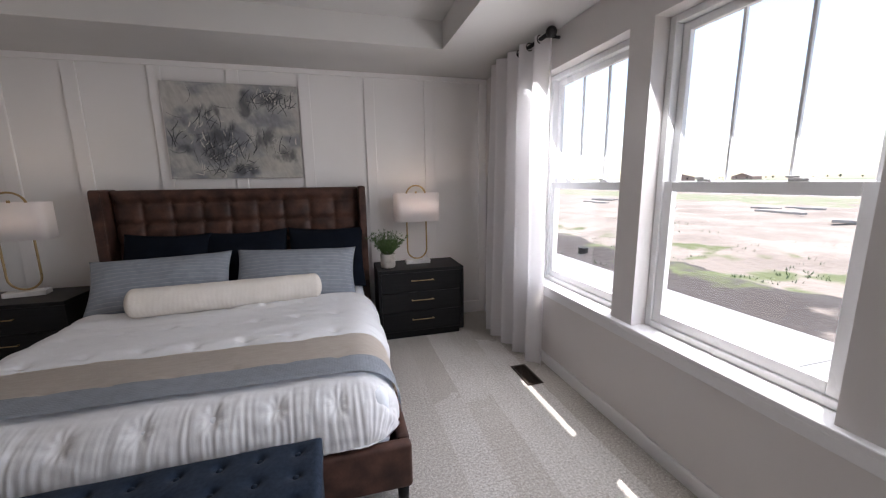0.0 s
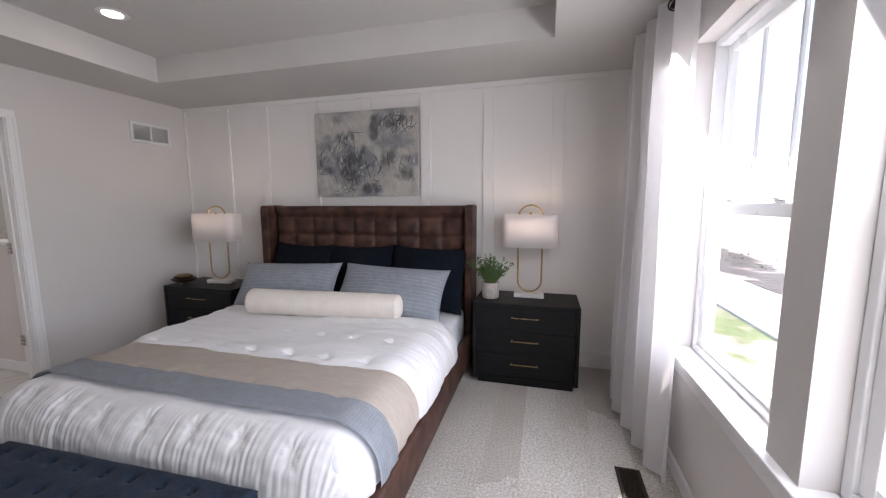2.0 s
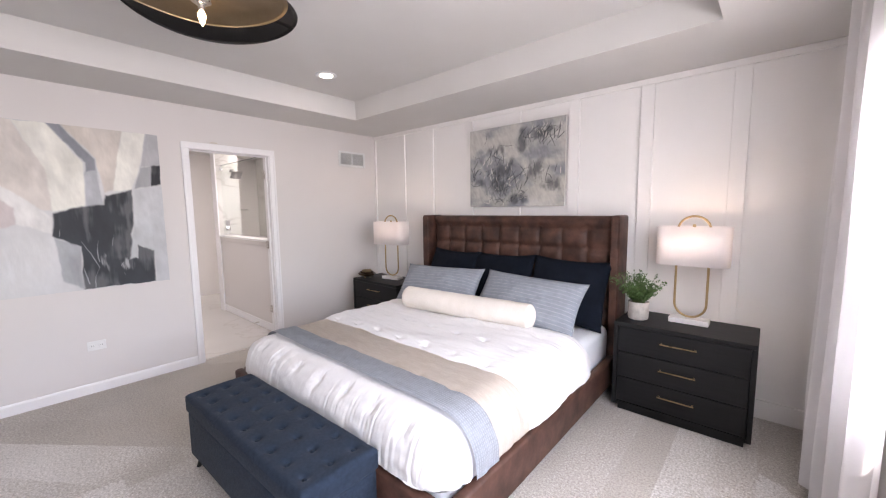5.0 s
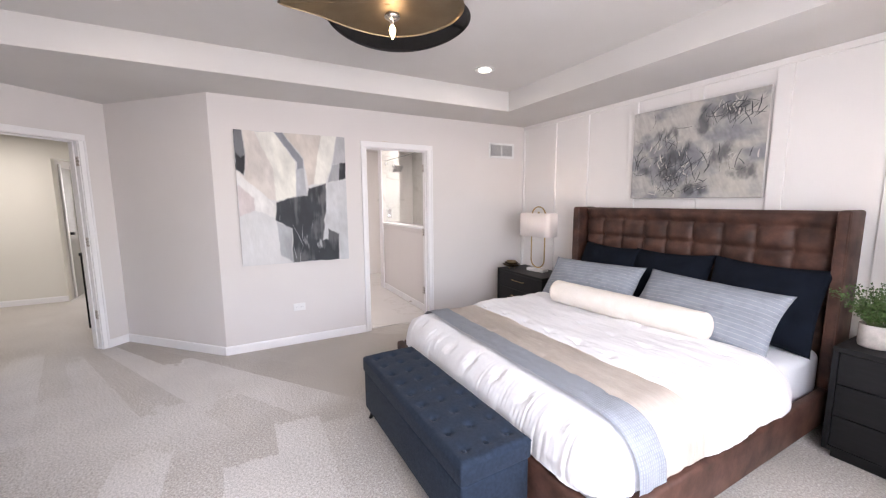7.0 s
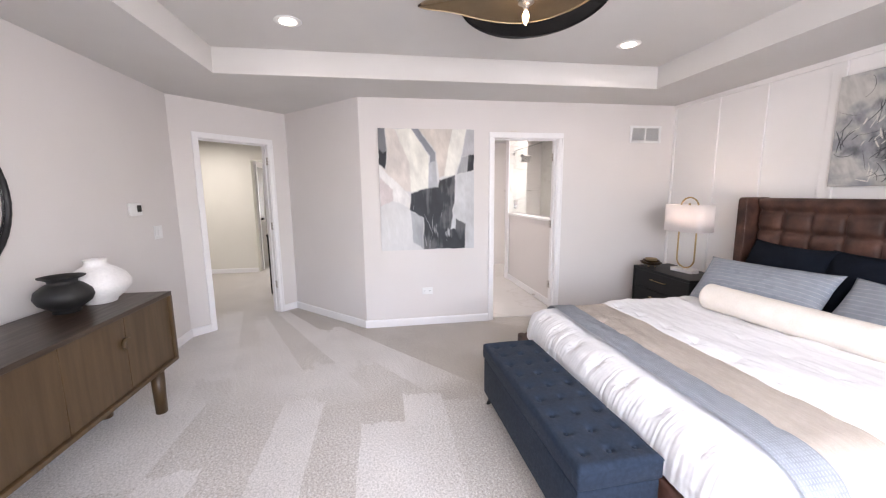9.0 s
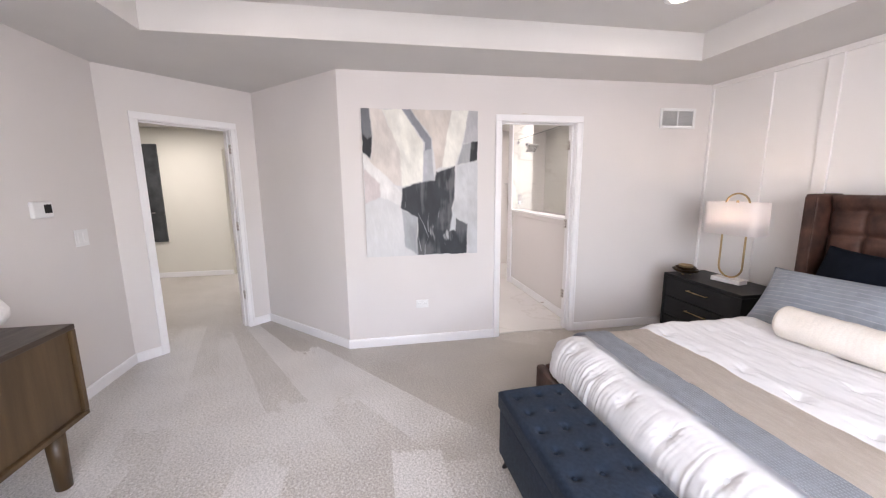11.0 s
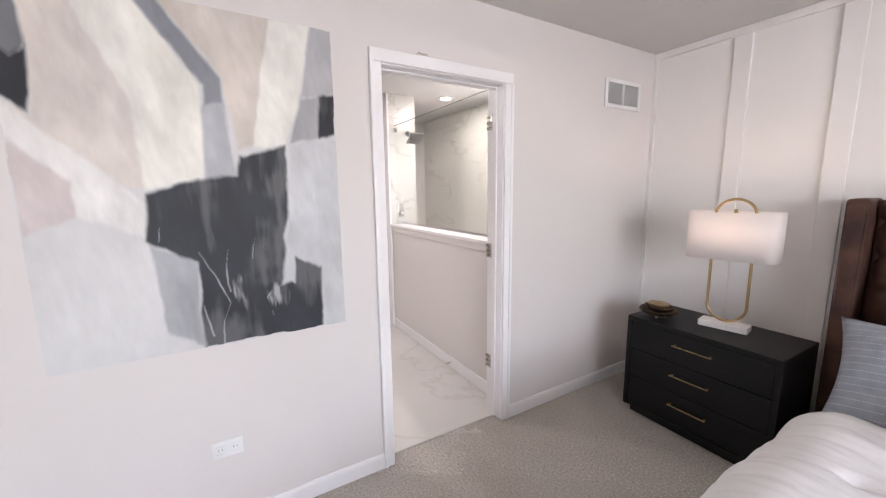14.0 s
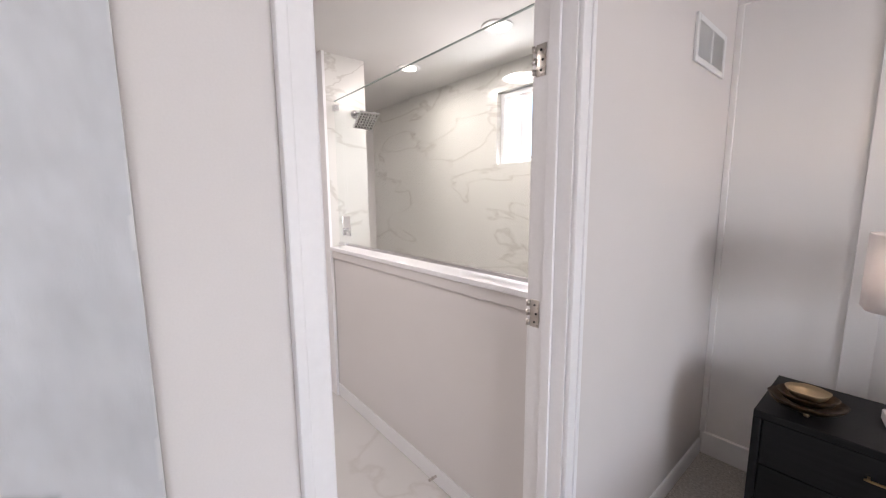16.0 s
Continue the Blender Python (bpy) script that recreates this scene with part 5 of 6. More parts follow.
# ---- vents, outlet, thermostat, switch ----
def wall_register():
    r = thing("air_vent", pose(WEST, 3.447, 2.018), "white louvred air return grille on the wall", "vent")
    inv = r.matrix_world.inverted()
    y0, y1, z0, z1 = 3.25, 3.645, 2.018, 2.208
    bm = bmesh.new()
    for a in ((y0, z0, y0 + 0.028, z1), (y1 - 0.028, z0, y1, z1), (y0 + 0.028, z0, y1 - 0.028, z0 + 0.026), (y0 + 0.028, z1 - 0.026, y1 - 0.028, z1), ((y0 + y1) / 2 - 0.008, z0 + 0.026, (y0 + y1) / 2 + 0.008, z1 - 0.026)):
        box(-3.199, a[0], a[1], -3.188, a[2], a[3], 0.002, 1, bm=bm)
    part("frame", local(bm, inv), PLASTIC, r)
    part("backing", local(box(-3.1992, y0 + 0.02, z0 + 0.02, -3.1975, y1 - 0.02, z1 - 0.02), inv), mat("grey_duct", (0.50, 0.49, 0.48), 0.8, bump=0), r, "grey duct behind")
    for half_k in (0, 1):
        ya = y0 + 0.029 if half_k == 0 else (y0 + y1) / 2 + 0.009
        yb = (y0 + y1) / 2 - 0.009 if half_k == 0 else y1 - 0.029
        for k in range(12):
            z = z0 + 0.033 + k * 0.0112
            bm = bmesh.new()
            vs = [bm.verts.new(q) for q in ((-3.1965, ya, z - 0.004), (-3.1965, yb, z - 0.004), (-3.1895, yb, z + 0.0045), (-3.1895, ya, z + 0.0045))]
            bm.faces.new(vs)
            bmesh.ops.solidify(bm, geom=list(bm.faces), thickness=0.0012)
            part("slat", local(bm, inv), PLASTIC, r)


wall_register()


def floor_register():
    r = thing("floor_vent", pose(1.075, 2.40, 0), "dark brown metal floor register in the carpet", "vent")
    bm = bmesh.new()
    for a in ((-0.062, -0.145, -0.045, 0.145), (0.045, -0.145, 0.062, 0.145), (-0.045, -0.145, 0.045, -0.125), (-0.045, 0.125, 0.045, 0.145)):
        box(a[0], a[1], 0.001, a[2], a[3], 0.008, 0.002, 1, bm=bm)
    part("frame", bm, BROWN_METAL, r)
    # flat dark plate: the hollow's shade is in its colour
    part("duct", box(-0.046, -0.126, 0.0005, 0.046, 0.126, 0.002), DARK, r)
    for k in range(17):
        y = -0.116 + k * 0.0145
        part("bar", box(-0.0445, y - 0.0022, 0.0022, 0.0445, y + 0.0022, 0.007), BROWN_METAL, r)


floor_register()

o = thing("power_outlet", pose(WEST, 0.888, 0.34), "white double power outlet low on the wall", "outlet")
part("plate", box(0.0005, -0.058, 0.012, 0.006, 0.058, 0.088, 0.002), PLASTIC, o)
for y in (-0.028, 0.028):
    s = part("socket", box(0.0062, y - 0.017, 0.033, 0.0085, y + 0.017, 0.067, 0.003), PLASTIC, o)
    # dark slips whose colour stands in for the shade inside the slots
    for d in (-0.006, 0.006):
        part("slot", box(0.0086, y + d - 0.001, 0.046, 0.0092, y + d + 0.001, 0.056), DARK, s)
t = thing("thermostat", pose(-2.60, SOUTH, 1.31), "white wall thermostat with grey screen", "thermostat")
part("body", box(-0.075, 0.0005, 0, 0.075, 0.026, 0.105, 0.008, 3), PLASTIC, t)
part("screen", box(-0.062, 0.0262, 0.030, -0.006, 0.0272, 0.085), DARK, t, "dark grey screen")
s = thing("light_switch", pose(-2.9, SOUTH, 1.085), "white double light switch plate", "switch")
part("plate", box(-0.062, 0.0005, 0, 0.062, 0.006, 0.118, 0.002), PLASTIC, s)
for x in (-0.024, 0.024):
    part("rocker", box(x - 0.016, 0.0062, 0.026, x + 0.016, 0.0105, 0.092, 0.002), PLASTIC, s)
ds = thing("door_stop_spring", pose(-3.585, -0.155, 0, 0, 0, -45), "small spring door stop on the baseboard", "door stop")
part("spring", local(tube([(0, 0.0135 + 0.01 * k, 0.05) for k in range(6)], 0.007, 8), pose(0, 0, 0, 0, 0, 180)), NICKEL, ds)
ds2 = solid("door_stop_spring", tube([(-3.97, 2.4865 - 0.009 * k, 0.055) for k in range(6)], 0.007, 8), NICKEL, Matrix(), "small spring door stop on the baseboard", "door stop")
hook = solid("wire_clip", tube([(-3.186 + 0.004 * math.sin(k), 1.83 + 0.008 * k, 2.116 + 0.012 * abs(math.sin(k * 1.3))) for k in range(8)], 0.0018, 6), BRASS, Matrix(), "little bent brass wire clip above the door casing", "clip")


# ---- dresser with vases, round mirror ----
def sideboard():
    x0, x1, y0, y1, zb, zt = -1.93, -0.10, -1.53, -1.035, 0.325, 0.82
    d = thing("sideboard", pose((x0 + x1) / 2, (y0 + y1) / 2, 0), "dark oak sideboard with round knobs and stout legs", "sideboard")
    inv = d.matrix_world.inverted()
    part("top", local(box(x0, y0, zt - 0.028, x1, y1, zt, 0.005), inv), WALNUT_TOP, d)
    part("bottom", local(box(x0, y0, zb, x1, y1, zb + 0.026, 0.005), inv), WALNUT, d)
    for a, b in ((x0, x0 + 0.028), (x1 - 0.028, x1)):
        part("side_panel", local(box(a, y0, zb + 0.0265, b, y1, zt - 0.0285, 0.004), inv), WALNUT, d)
    part("back_panel", local(box(x0 + 0.029, y0, zb + 0.0265, x1 - 0.029, y0 + 0.012, zt - 0.0285), inv), WALNUT, d)
    w = (x1 - x0 - 0.06) / 4
    for k in range(4):
        a = x0 + 0.03 + k * w
        door = part("door", local(box(a + 0.0015, y1 - 0.045, zb + 0.029, a + w - 0.0015, y1 - 0.016, zt - 0.031, 0.002), inv), WALNUT, d)
        if k in (0, 3):
            kx = a + w - 0.005 if k == 0 else a + 0.005
            kx += 0.02 if k == 0 else -0.02
            knob = local(cyl(0, 0, 0, 0.024, 0.032, 0.034, 28, bevel=0.003), inv @ pose(kx, y1 - 0.0158, 0.64, -90))
            part("knob", knob, WALNUT, door, "round wooden knob")
    for x in (x0 + 0.13, x1 - 0.13):
        for y in (y0 + 0.08, y1 - 0.08):
            part("leg", local(cyl(x, y, 0.0, zb - 0.0005, 0.034, 0.042, 24, bevel=0.003), inv), WALNUT, d)


sideboard()
solid("vase", lathe([(0.055, 0), (0.062, 0.004), (0.060, 0.018), (0.075, 0.03), (0.115, 0.06), (0.130, 0.095), (0.122, 0.13), (0.085, 0.162), (0.062, 0.175), (0.068, 0.19), (0.100, 0.205), (0.102, 0.209), (0.094, 0.208), (0.055, 0.18), (0.09, 0.12), (0.05, 0.03)], 48), BLACK_CLAY, pose(-1.515, -1.365, 0.8205), "matt black round vase with flared rim", "vase")
solid("vase", lathe([(0.075, 0), (0.082, 0.004), (0.086, 0.018), (0.125, 0.05), (0.160, 0.095), (0.163, 0.13), (0.140, 0.175), (0.095, 0.212), (0.064, 0.228), (0.055, 0.24), (0.054, 0.258), (0.060, 0.268), (0.058, 0.271), (0.048, 0.265), (0.045, 0.23), (0.12, 0.15), (0.06, 0.02)], 48), WHITE_CLAY, pose(-1.715, -1.325, 0.8205), "chalky white round vase with narrow neck", "vase")

MIRROR = bpy.data.materials.new("mirror_silver")
MIRROR.use_nodes = True
MIRROR.node_tree.nodes["Principled BSDF"].inputs["Metallic"].default_value = 1.0
MIRROR.node_tree.nodes["Principled BSDF"].inputs["Roughness"].default_value = 0.02
MIRROR.node_tree.nodes["Principled BSDF"].inputs["Base Color"].default_value = (0.86, 0.87, 0.87, 1)
rm = thing("round_mirror", pose(-1.10, SOUTH, 1.47), "round wall mirror in a black beaded frame", "mirror")
part("glass", local(cyl(0, 0, 0.004, 0.010, 0.43, n=72), pose(0, 0, 0, -90)), MIRROR, rm, "mirror glass")
ring = [(0.445 * math.cos(2 * math.pi * k / 96) * (1 + 0.004 * (k % 2)), 0.016, 0.445 * math.sin(2 * math.pi * k / 96) * (1 + 0.004 * (k % 2))) for k in range(96)]
part("frame", tube(ring, 0.015, 10, True), BLACK_METAL, rm, "black beaded frame")


# ---- curtain ----
def curtain():
    c = thing("curtain", pose(1.2, 2.8, 0), "white sheer grommet curtain drawn to the corner", "curtain")
    inv = c.matrix_world.inverted()

    def at(u, v):
        z = 0.018 + v * 2.395
        flare = 1 + 0.03 * (1 - v) ** 2
        y = 2.86 + (u - 0.5) * 0.80 * flare + 0.012 * noise3(u * 5, v * 2, 1)
        phase = u * 4.6 * 2 * math.pi + 0.5 * noise3(u * 2, v * 1.5, 3)
        x = 1.212 - 0.07 * u * (1 - 0.3 * v) + (0.036 + 0.034 * u) * math.sin(phase) + 0.012 * noise3(u * 9, v * 2.5, 7)
        return Vector((x, y, z))
    part("panel", local(surface(at, 150, 60), inv), SHEER, c, "white sheer cloth in soft folds")
    for k in range(5):
        y = 2.86 + ((k + 0.5) / 5.2 - 0.5) * 0.80 + 0.02
        ringp = [(1.20 + 0.026 * math.cos(2 * math.pi * j / 20), y + 0.004, 2.385 + 0.026 * math.sin(2 * math.pi * j / 20)) for j in range(20)]
        part("grommet", local(tube(ringp, 0.004, 6, True), inv), BLACK_METAL, c, "black metal grommet")


curtain()
rod = thing("curtain_rod", pose(1.2, 2.8, 2.39), "black metal curtain rod with round finial", "curtain rod")
inv = rod.matrix_world.inverted()
part("rod", local(tube([(1.20, 2.46, 2.385), (1.20, 3.30, 2.385)], 0.014, 16), inv), BLACK_METAL, rod)
for y in (2.425, 3.335):
    bm = bmesh.new()
    bmesh.ops.create_uvsphere(bm, u_segments=24, v_segments=14, radius=0.036, matrix=Matrix.Translation((1.20, y, 2.385)))
    part("finial", local(finish(bm, True), inv), BLACK_METAL, rod, "round black finial")
for y in (2.50, 3.25):
    part("bracket", local(tube([(1.20, y, 2.385), (1.309, y, 2.385)], 0.010, 10), inv), BLACK_METAL, rod)


# ---- ceiling lights ----
def downlight(x, y, z):
    d = thing("downlight", pose(x, y, z), "round white recessed ceiling light, lit", "ceiling light", "recessed ceiling lights")
    part("trim_ring", lathe([(0.062, -0.004), (0.085, -0.006), (0.092, -0.001), (0.060, -0.001)], 40), PLASTIC, d)
    part("lens", cyl(0, 0, -0.0095, -0.0062, 0.054, n=32), LENS, d, "glowing lens").visible_shadow = False


LENS = glow("warm_lens", (1.0, 0.90, 0.76), 1.2)
for x, y, z, w in CANS:
    downlight(x, y, z)


def leaf_light():
    """Flush light of two overlapping curved leaves, black above and gold below, with a bare candle bulb."""
    d = thing("ceiling_lamp", pose(-1.06, 1.16, TRAY), "leaf-shaped flush ceiling lamp in black and gold with candle bulb, lit", "ceiling lamp")
    part("canopy", cyl(0, 0, -0.03, -0.0005, 0.065, n=32, bevel=0.004), BLACK_METAL, d)
    part("stem", cyl(0, 0, -0.25, -0.0305, 0.012, n=16), BRASS, d)

    def petal(rx, ry, tip, z_mid, dip, turn, shift):
        def at(u, v):
            a, q = 2 * math.pi * u, v
            c, s = math.cos(a), math.sin(a)
            r = 1 + tip * max(0.0, c) ** 14
            narrow = 1 - 0.25 * max(0.0, c) * (tip > 0)
            x, y = q * r * rx * c, q * ry * s * narrow
            z = z_mid - dip * q ** 2 + 0.5 * dip * (q * c) ** 2
            ct, st = math.cos(turn), math.sin(turn)
            return Vector((x * ct - y * st + shift[0], x * st + y * ct + shift[1], z))
        return surface(at, 96, 16, 0.004)
    part("black_leaf", petal(0.375, 0.38, 0.0, -0.195, 0.05, radians(80), (-0.06, 0.06)), BLACK_METAL, d, "black metal leaf")
    part("gold_leaf", petal(0.37, 0.30, 0.36, -0.236, 0.03, radians(-113), (0.09, -0.06)), GOLD, d, "satin gold leaf")
    part("socket_cup", lathe([(0.012, -0.236), (0.038, -0.236), (0.040, -0.25), (0.022, -0.262), (0.013, -0.266), (0.013, -0.287), (0.004, -0.287)], 24), NICKEL, d)
    part("bulb", lathe([(0.008, -0.2875), (0.0155, -0.302), (0.0165, -0.314), (0.011, -0.334), (0.004, -0.35), (0.001, -0.354)], 20), FILAMENT, d, "glowing candle bulb").visible_shadow = False


FILAMENT = glow("candle_bulb", (1.0, 0.70, 0.36), 3)
leaf_light()
lamp("bulb_light", "POINT", pose(-1.06, 1.16, 2.32), 0.35, (1.0, 0.76, 0.5), radius=0.02)


# ---- bathroom ----
gl = thing("shower_screen", pose(-4.24, 2.55, 1.142), "frameless clear glass shower panel on the half wall", "shower screen")
inv = gl.matrix_world.inverted()
part("glass", local(box(-5.135, 2.546, 1.150, -3.334, 2.556, 2.125), inv), SHOWER_GLASS, gl, "clear glass").visible_shadow = False
part("channel", local(box(-5.135, 2.538, 1.1425, -3.334, 2.564, 1.160, 0.002), inv), CHROME, gl, "chrome bottom channel")
part("edge", local(box(-5.135, 2.5455, 2.1255, -3.334, 2.5565, 2.129), inv), mat("green_glass_edge", (0.30, 0.36, 0.34), 0.2, bump=0), gl)
part("clip", local(box(-5.141, 2.535, 2.06, -5.10, 2.567, 2.10, 0.003), inv), CHROME, gl, "chrome wall clip")

sh = thing("rain_shower", pose(-5.14, 2.70, 2.03), "chrome square rain shower head on a bent arm", "shower head")
part("arm", tube([(0.002, 0, 0.03), (0.06, 0, 0.04), (0.11, 0, 0.025), (0.155, 0, -0.02)], 0.011, 12), CHROME, sh)
part("flange", local(cyl(0, 0, 0, 0.008, 0.03, n=24), pose(0.0025, 0, 0.03, 0, 90)), CHROME, sh)
head = part("plate", local(box(-0.075, -0.075, -0.014, 0.075, 0.075, 0.0, 0.006), pose(0.165, 0, -0.032, 0, -38, 0)), CHROME, sh)
for i in range(6):
    for j in range(6):
        part("nozzle", local(cyl(-0.055 + 0.022 * i, -0.055 + 0.022 * j, -0.018, -0.0142, 0.005, n=6), pose(0.165, 0, -0.032, 0, -38, 0)), DARK, head)
sv = thing("shower_valve", pose(-5.14, 2.60, 1.20), "chrome shower valve with lever", "shower valve")
part("plate", box(0.0025, -0.03, 0.0, 0.012, 0.03, 0.14, 0.003), CHROME, sv)
part("lever", box(0.0125, -0.012, 0.03, 0.06, 0.012, 0.055, 0.004), CHROME, sv)
part("lever_arm", box(0.045, -0.01, 0.0, 0.06, 0.01, 0.029, 0.004), CHROME, sv)

tb = thing("towel_bar", pose(-6.5, 3.10, 1.5), "chrome towel bar on the bathroom wall", "towel bar")
part("bar", tube([(0.06, -0.26, 0), (0.06, 0.30, 0)], 0.008, 10), CHROME, tb)
for y in (-0.25, 0.29):
    part("post", tube([(0.001, y, 0), (0.06, y, 0)], 0.011, 10), CHROME, tb)


def towel_at(u, v):
    y = 2.90 + u * 0.34 + 0.004 * noise3(u * 6, v * 4, 1)
    s = v * 1.0
    if s < 0.5:
        return Vector((-6.44 + 0.014 + 0.004 * noise3(u * 5, v * 5, 3), y, 1.00 + s))
    return Vector((-6.44 - 0.014, y, 1.50 - (s - 0.5) * 0.9))


solid("towel", surface(towel_at, 20, 40, 0.008), COTTON, Matrix(), "white bath towel hung over the towel bar", "towel")


# ---- hall ----
art = thing("painting", pose(-6.69, -3.3, 0.61), "large black chalk-stroked canvas on the hall wall", "painting")
inv = art.matrix_world.inverted()
part("canvas", local(box(-6.689, -3.72, 0.61, -6.655, -2.92, 2.18, 0.003), inv), painted("blackboard_paint", (0.02, 0.022, 0.026), (0.06, 0.065, 0.07), 5), art)
rng = random.Random(8)
for k in range(14):
    a = rng.uniform(0, 6)
    cy, cz, r = rng.uniform(-3.6, -3.05), rng.uniform(0.9, 1.6), rng.uniform(0.05, 0.16)
    pts = [(-6.653, min(-2.94, max(-3.70, cy + r * math.cos(a + j * 0.22))), cz + r * 0.8 * math.sin(a + j * 0.22)) for j in range(9)]
    part("chalk_stroke", local(tube(pts, 0.003, 4, squash=0.3), inv), PALE_PAINT, art)
newel = thing("stair_railing", pose(-4.93, -1.23, 0), "dark stained stair railing post in the hall", "railing")
part("post", box(-0.03, -0.03, 0, 0.03, 0.03, 0.86, 0.004), BLACK_WOOD, newel)
part("cap", box(-0.04, -0.04, 0.8605, 0.04, 0.04, 0.90, 0.008), BLACK_METAL, newel)
jd = thing("side_door", pose(-7.05, -1.965, 0), "grey side door in its white casing, shut", "door")
part("slab", box(-0.26, 0.0005, 0.005, 0.10, 0.012, 2.0, 0.002), mat("grey_door", (0.30, 0.29, 0.27), 0.5), jd)
for a, b in ((-0.32, -0.262), (0.102, 0.16)):
    part("casing", box(a, 0.0005, 0.005, b, 0.02, 2.05, 0.003), TRIM, jd)
part("handle", local(cyl(0, 0, 0, 0.05, 0.022, n=16), pose(0.04, 0.012, 1.0, -90)), BLACK_METAL, jd)


# ---- outdoors ----
def ground_material():
    m = mat("building_site_ground", (0.41, 0.345, 0.285), 0.95, (0.29, 0.24, 0.195), 0.5, fine=5, bump=0.8, depth=0.05, amount=1.6)
    t = m.node_tree
    n, link = t.nodes, t.links.new
    tc = n.new("ShaderNodeTexCoord")
    sep = n.new("ShaderNodeSeparateXYZ")
    link(tc.outputs["Object"], sep.inputs[0])
    wob = n.new("ShaderNodeTexNoise")
    wob.inputs["Scale"].default_value, wob.inputs["Detail"].default_value = 0.6, 7
    link(tc.outputs["Object"], wob.inputs["Vector"])
    add = n.new("ShaderNodeMath")
    add.operation = "MULTIPLY_ADD"
    add.inputs[1].default_value, add.inputs[2].default_value = 3.2, -1.6
    link(wob.outputs["Fac"], add.inputs[0])
    tot = n.new("ShaderNodeMath")
    link(sep.outputs[0], tot.inputs[0])
    link(add.outputs[0], tot.inputs[1])
    current = n["Principled BSDF"].inputs["Base Color"].links[0].from_socket
    patch = n.new("ShaderNodeTexNoise")
    patch.inputs["Scale"].default_value, patch.inputs["Detail"].default_value = 1.1, 8
    link(tc.outputs["Object"], patch.inputs["Vector"])
    for x0, x1, colour, cover in ((-50, 4.3, (0.15, 0.18, 0.07), 0.38), (5.2, 7.2, (0.085, 0.07, 0.06), 0.60), (6.5, 9.5, (0.15, 0.17, 0.07), 0.36), (30, 42, (0.26, 0.28, 0.16), 0.5), (70, 900, (0.26, 0.28, 0.18), 0.8)):
        a, b, c, d = (n.new("ShaderNodeMath") for _ in range(4))
        a.operation, b.operation, c.operation, d.operation = "GREATER_THAN", "LESS_THAN", "MULTIPLY", "MULTIPLY"
        a.inputs[1].default_value, b.inputs[1].default_value = x0, x1
        link(tot.outputs[0], a.inputs[0])
        link(tot.outputs[0], b.inputs[0])
        link(a.outputs[0], c.inputs[0])
        link(b.outputs[0], c.inputs[1])
        r = n.new("ShaderNodeMapRange")
        r.inputs["From Min"].default_value, r.inputs["From Max"].default_value = 0.9 - cover, 1.0 - cover
        link(patch.outputs["Fac"], r.inputs["Value"])
        link(c.outputs[0], d.inputs[0])
        link(r.outputs[0], d.inputs[1])
        mx = n.new("ShaderNodeMix")
        mx.data_type = "RGBA"
        mx.inputs[7].default_value = (*colour, 1)
        link(d.outputs[0], mx.inputs[0])
        link(current, mx.inputs[6])
        current = mx.outputs[2]
    link(current, n["Principled BSDF"].inputs["Base Color"])
    return m


GROUND = -0.5


def ground_height(x, y):
    far = min(1.0, max(0.0, (x - 5.3) / 1.5))
    h = 0.16 * noise3(x * 0.35, y * 0.35, 2) + 0.07 * noise3(x * 1.3, y * 1.3, 5) + 0.03 * noise3(x * 4, y * 4, 6)
    mound = 0.16 * math.exp(-((x - 6.3) / 0.7) ** 2) + 0.22 * math.exp(-((x - 10.5) / 1.6) ** 2)
    return GROUND + far * (h + mound) * min(1.0, 30 / max(x, 1))


xs = [-400, -60, 1.5, 3.0, 5.25] + [5.3 * 1.035 ** k for k in range(1, 130)]
ys = sorted([-400, -120, -40] + [-12 + 0.32 * k for k in range(130)] + [30 * 1.12 ** k for k in range(1, 26)])
bm = bmesh.new()
grid = [[bm.verts.new((x, y, ground_height(x, y))) for y in ys] for x in xs]
for i in range(len(xs) - 1):
    for j in range(len(ys) - 1):
        bm.faces.new((grid[i][j], grid[i + 1][j], grid[i + 1][j + 1], grid[i][j + 1])).smooth = True
setting("ground", bm, ground_material(), "churned sandy building site with weeds", "ground")
CONCRETE = mat("pale_concrete", (0.56, 0.54, 0.51), 0.9, (0.50, 0.48, 0.45), 2, fine=60, bump=0.3, depth=0.004)
walkw = tagged(new("pavement"), "pale concrete walk beside the house", "pavement", kind="structure")
for k in range(26):
    part("slab", box(3.75, -8 + k * 1.5, GROUND - 0.06, 5.2, -8 + k * 1.5 + 1.488, GROUND + 0.045, 0.006, 1), CONCRETE, walkw)

bucket = solid("drain_pipe", lathe([(0.12, 0), (0.12, 0.18), (0.13, 0.18), (0.13, 0.21), (0.105, 0.21), (0.105, 0.05)], 28), BLACK_CLAY, pose(5.9, 8.4, GROUND - 0.02), "short black drain pipe standing in the soil", "drain pipe")
rng = random.Random(3)
TIMBER = mat("weathered_timber", (0.42, 0.39, 0.35), 0.9)
for k in range(12):
    x, y, a = rng.uniform(17, 27), rng.uniform(2, 34), rng.uniform(-25, 25)
    l = rng.uniform(1.2, 3.4)
    solid("plank", box(-0.15, -l / 2, 0, 0.15, l / 2, 0.12, 0.01, 1), TIMBER, pose(x, y, ground_height(x, y) + 0.02, 0, 0, a), "grey timber lying on the site", "plank", "timber on the site")
rng = random.Random(9)
weeds = bmesh.new()
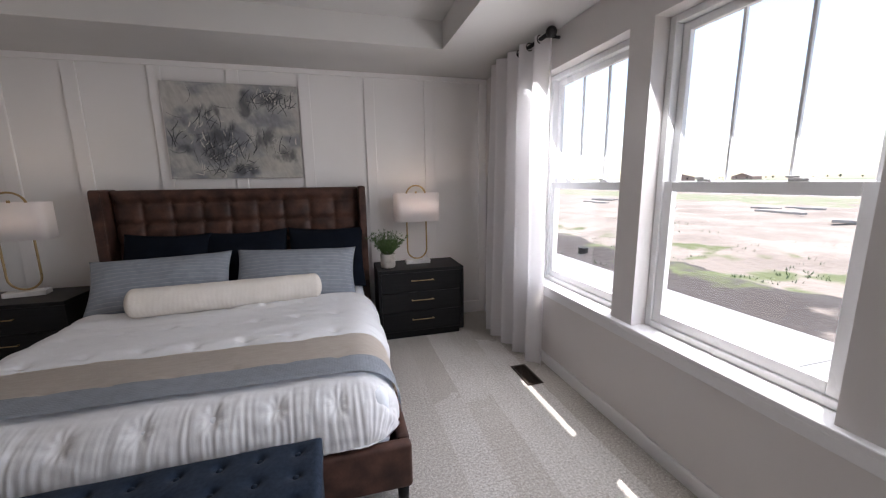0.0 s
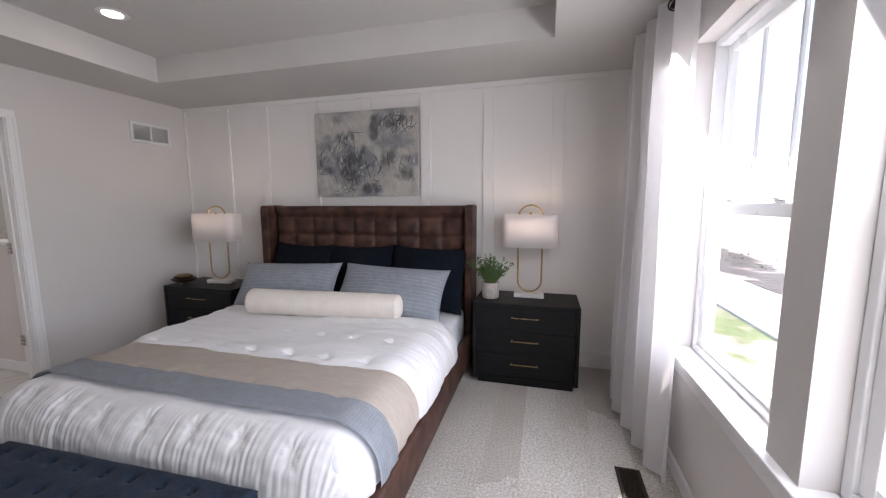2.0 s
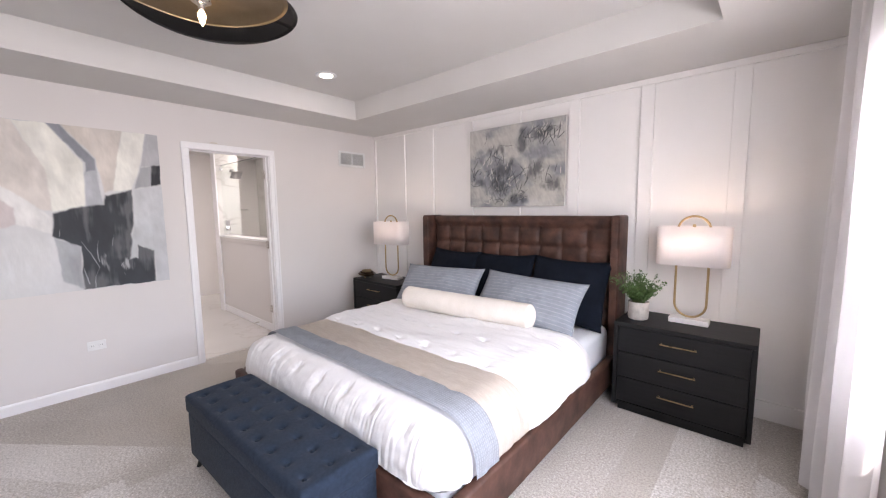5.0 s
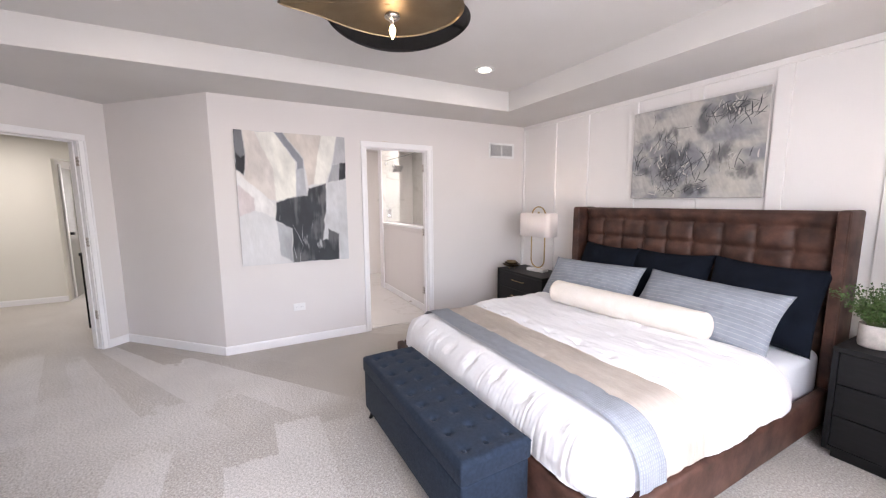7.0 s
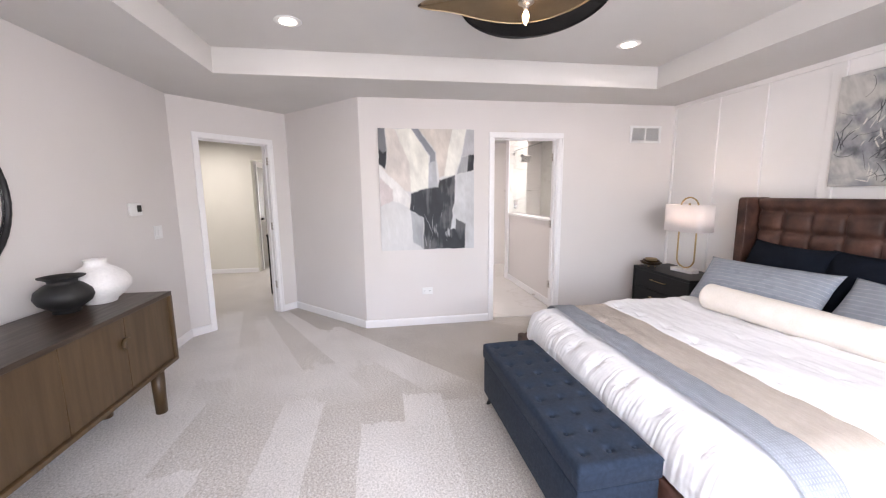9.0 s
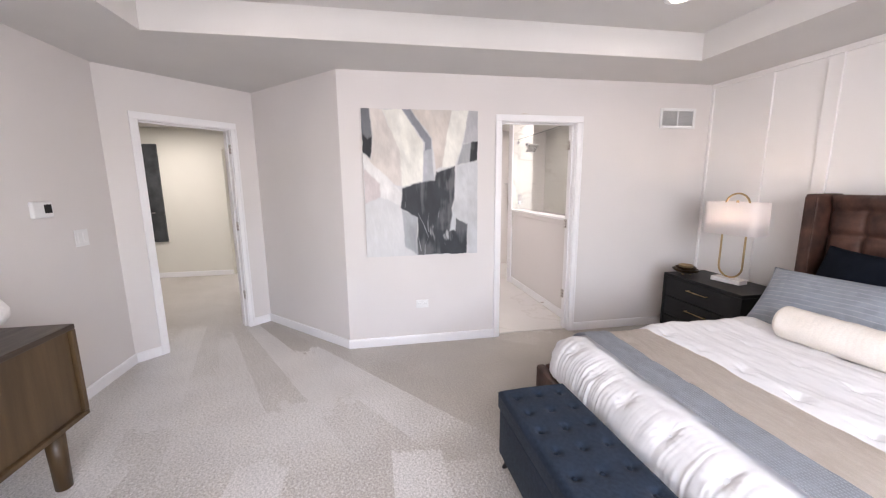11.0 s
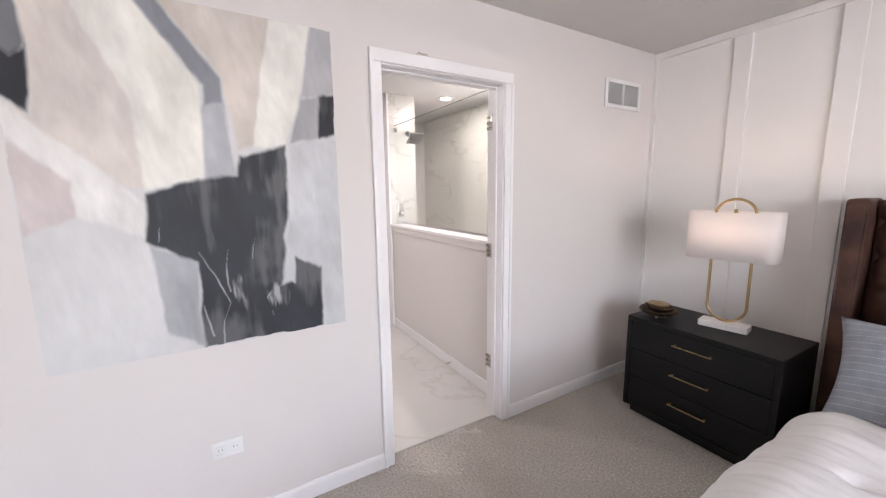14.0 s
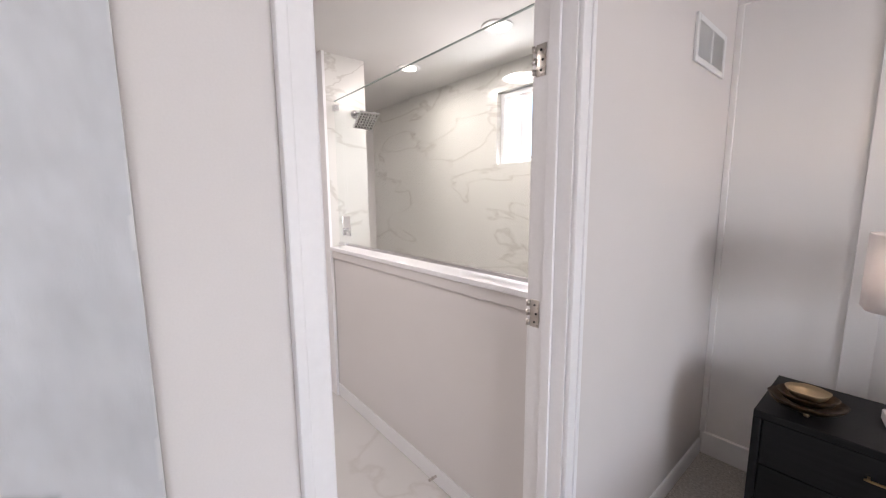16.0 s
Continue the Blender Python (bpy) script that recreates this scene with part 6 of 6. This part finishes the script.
for k in range(1500):
    x = rng.uniform(5.4, 9.5) if k % 3 else rng.uniform(9.5, 14)
    y = rng.uniform(1, 16)
    if noise3(x * 0.7, y * 0.7, 11) < 0.22:
        continue
    for _ in range(3):
        a, l = rng.uniform(0, 6.28), rng.uniform(0.03, 0.09)
        base = Vector((x + rng.gauss(0, 0.04), y + rng.gauss(0, 0.04), ground_height(x, y) - 0.01))
        side = Vector((math.cos(a), math.sin(a), 0)) * 0.012
        tip = base + Vector((math.sin(a) * l * 0.5, -math.cos(a) * l * 0.5, l))
        weeds.faces.new([weeds.verts.new(q) for q in (base - side, base + side, tip)])
tagged(part("weeds", weeds, LEAF), "scattered green weeds on the bare soil", "weeds", kind="stuff")

# wall and roof colours are lightened, with the horizon's haze put into them
SIDING = mat("red_siding", (0.50, 0.33, 0.28), 0.8, stretch=(1, 1, 6))
ROOF = mat("hazed_shingles", (0.50, 0.42, 0.39), 0.9, fine=6, bump=0.3)


def far_house(x, y, w, d, h, rz, material, rise=0.28):
    o = thing("house", pose(x, y, GROUND, 0, 0, rz), "distant gabled house, its red roof paled as by haze", "house")
    part("wall", box(-d / 2, -w / 2, 0, d / 2, w / 2, h), material, o)
    bm = bmesh.new()
    vs = [bm.verts.new(q) for q in ((-d / 2 - 0.4, -w / 2 - 0.4, h), (-d / 2 - 0.4, w / 2 + 0.4, h), (-d / 2 - 0.4, 0, h + w * rise), (d / 2 + 0.4, -w / 2 - 0.4, h), (d / 2 + 0.4, w / 2 + 0.4, h), (d / 2 + 0.4, 0, h + w * rise))]
    for f in ((0, 1, 2), (3, 5, 4), (0, 2, 5, 3), (1, 4, 5, 2), (0, 3, 4, 1)):
        bm.faces.new([vs[k] for k in f])
    part("roof", bm, ROOF, o, "shingle roof paled as by haze")
    bm = bmesh.new()
    front = [bm.verts.new(q) for q in ((-d / 2 - 0.45, -w / 2 + 0.6, h - 0.1), (-d / 2 - 0.45, w / 2 - 0.6, h - 0.1), (-d / 2 - 0.45, 0, h + w * rise - 0.35))]
    bm.faces.new(front)
    bmesh.ops.solidify(bm, geom=list(bm.faces), thickness=0.04)
    part("gable", bm, material, o)
    for k in (-0.25, 0.25):
        part("window", box(-d / 2 - 0.05, w * k - 0.6, 1.0, -d / 2 - 0.001, w * k + 0.6, 2.2), DARK, o)


far_house(240, 222, 18, 20, 2.4, 45, SIDING, 0.15)
far_house(330, 240, 16, 12, 2.6, 5, SIDING, 0.18)
far_house(150, 250, 14, 14, 3.0, -10, SIDING)

BARK = mat("bark", (0.10, 0.08, 0.06), 0.9)
# foliage colour raised a little to carry the glare of the horizon
FAR_LEAF = mat("far_foliage", (0.12, 0.15, 0.09), 0.9, (0.08, 0.11, 0.06), 0.6, fine=3)
rng = random.Random(21)
protos = []
for v in range(3):
    tr = thing("tree", pose(0, 0, 0), "distant leafy tree on the horizon", "tree", "trees on the horizon")
    part("trunk", cyl(0, 0, 0, 4, 0.35, 0.15, 8), BARK, tr)
    bm = bmesh.new()
    for k in range(420):
        q = Vector((rng.gauss(0, 1), rng.gauss(0, 1), rng.gauss(0, 0.9)))
        q = q.normalized() * rng.uniform(0.5, 1.0) ** 0.5
        c = Vector((q.x * 3.2, q.y * 3.2, 5.2 + q.z * 3.0)) + Vector((noise3(q.x * 2, q.y * 2, v), noise3(q.y * 2, q.z * 2, v), noise3(q.z * 2, q.x * 2, v))) * 1.6
        a, b = Vector((rng.gauss(0, 1), rng.gauss(0, 1), rng.gauss(0, 1))).normalized(), Vector((rng.gauss(0, 1), rng.gauss(0, 1), rng.gauss(0, 1))).normalized()
        s = rng.uniform(0.35, 0.7)
        bm.faces.new([bm.verts.new(c + w * s) for w in (a, b, -a, -b)])
    part("crown", bm, FAR_LEAF, tr, "uneven green crown")
    protos.append(tr)
for k in range(46):
    far = rng.uniform(650, 900)
    ang = radians(rng.uniform(8, 82))
    m = pose(far * math.cos(ang), far * math.sin(ang), GROUND, 0, 0, rng.uniform(0, 360)) @ Matrix.Scale(rng.uniform(0.45, 0.75), 4)
    if k < 3:
        protos[k].matrix_world = m
    else:
        copy_thing(protos[k % 3], m)
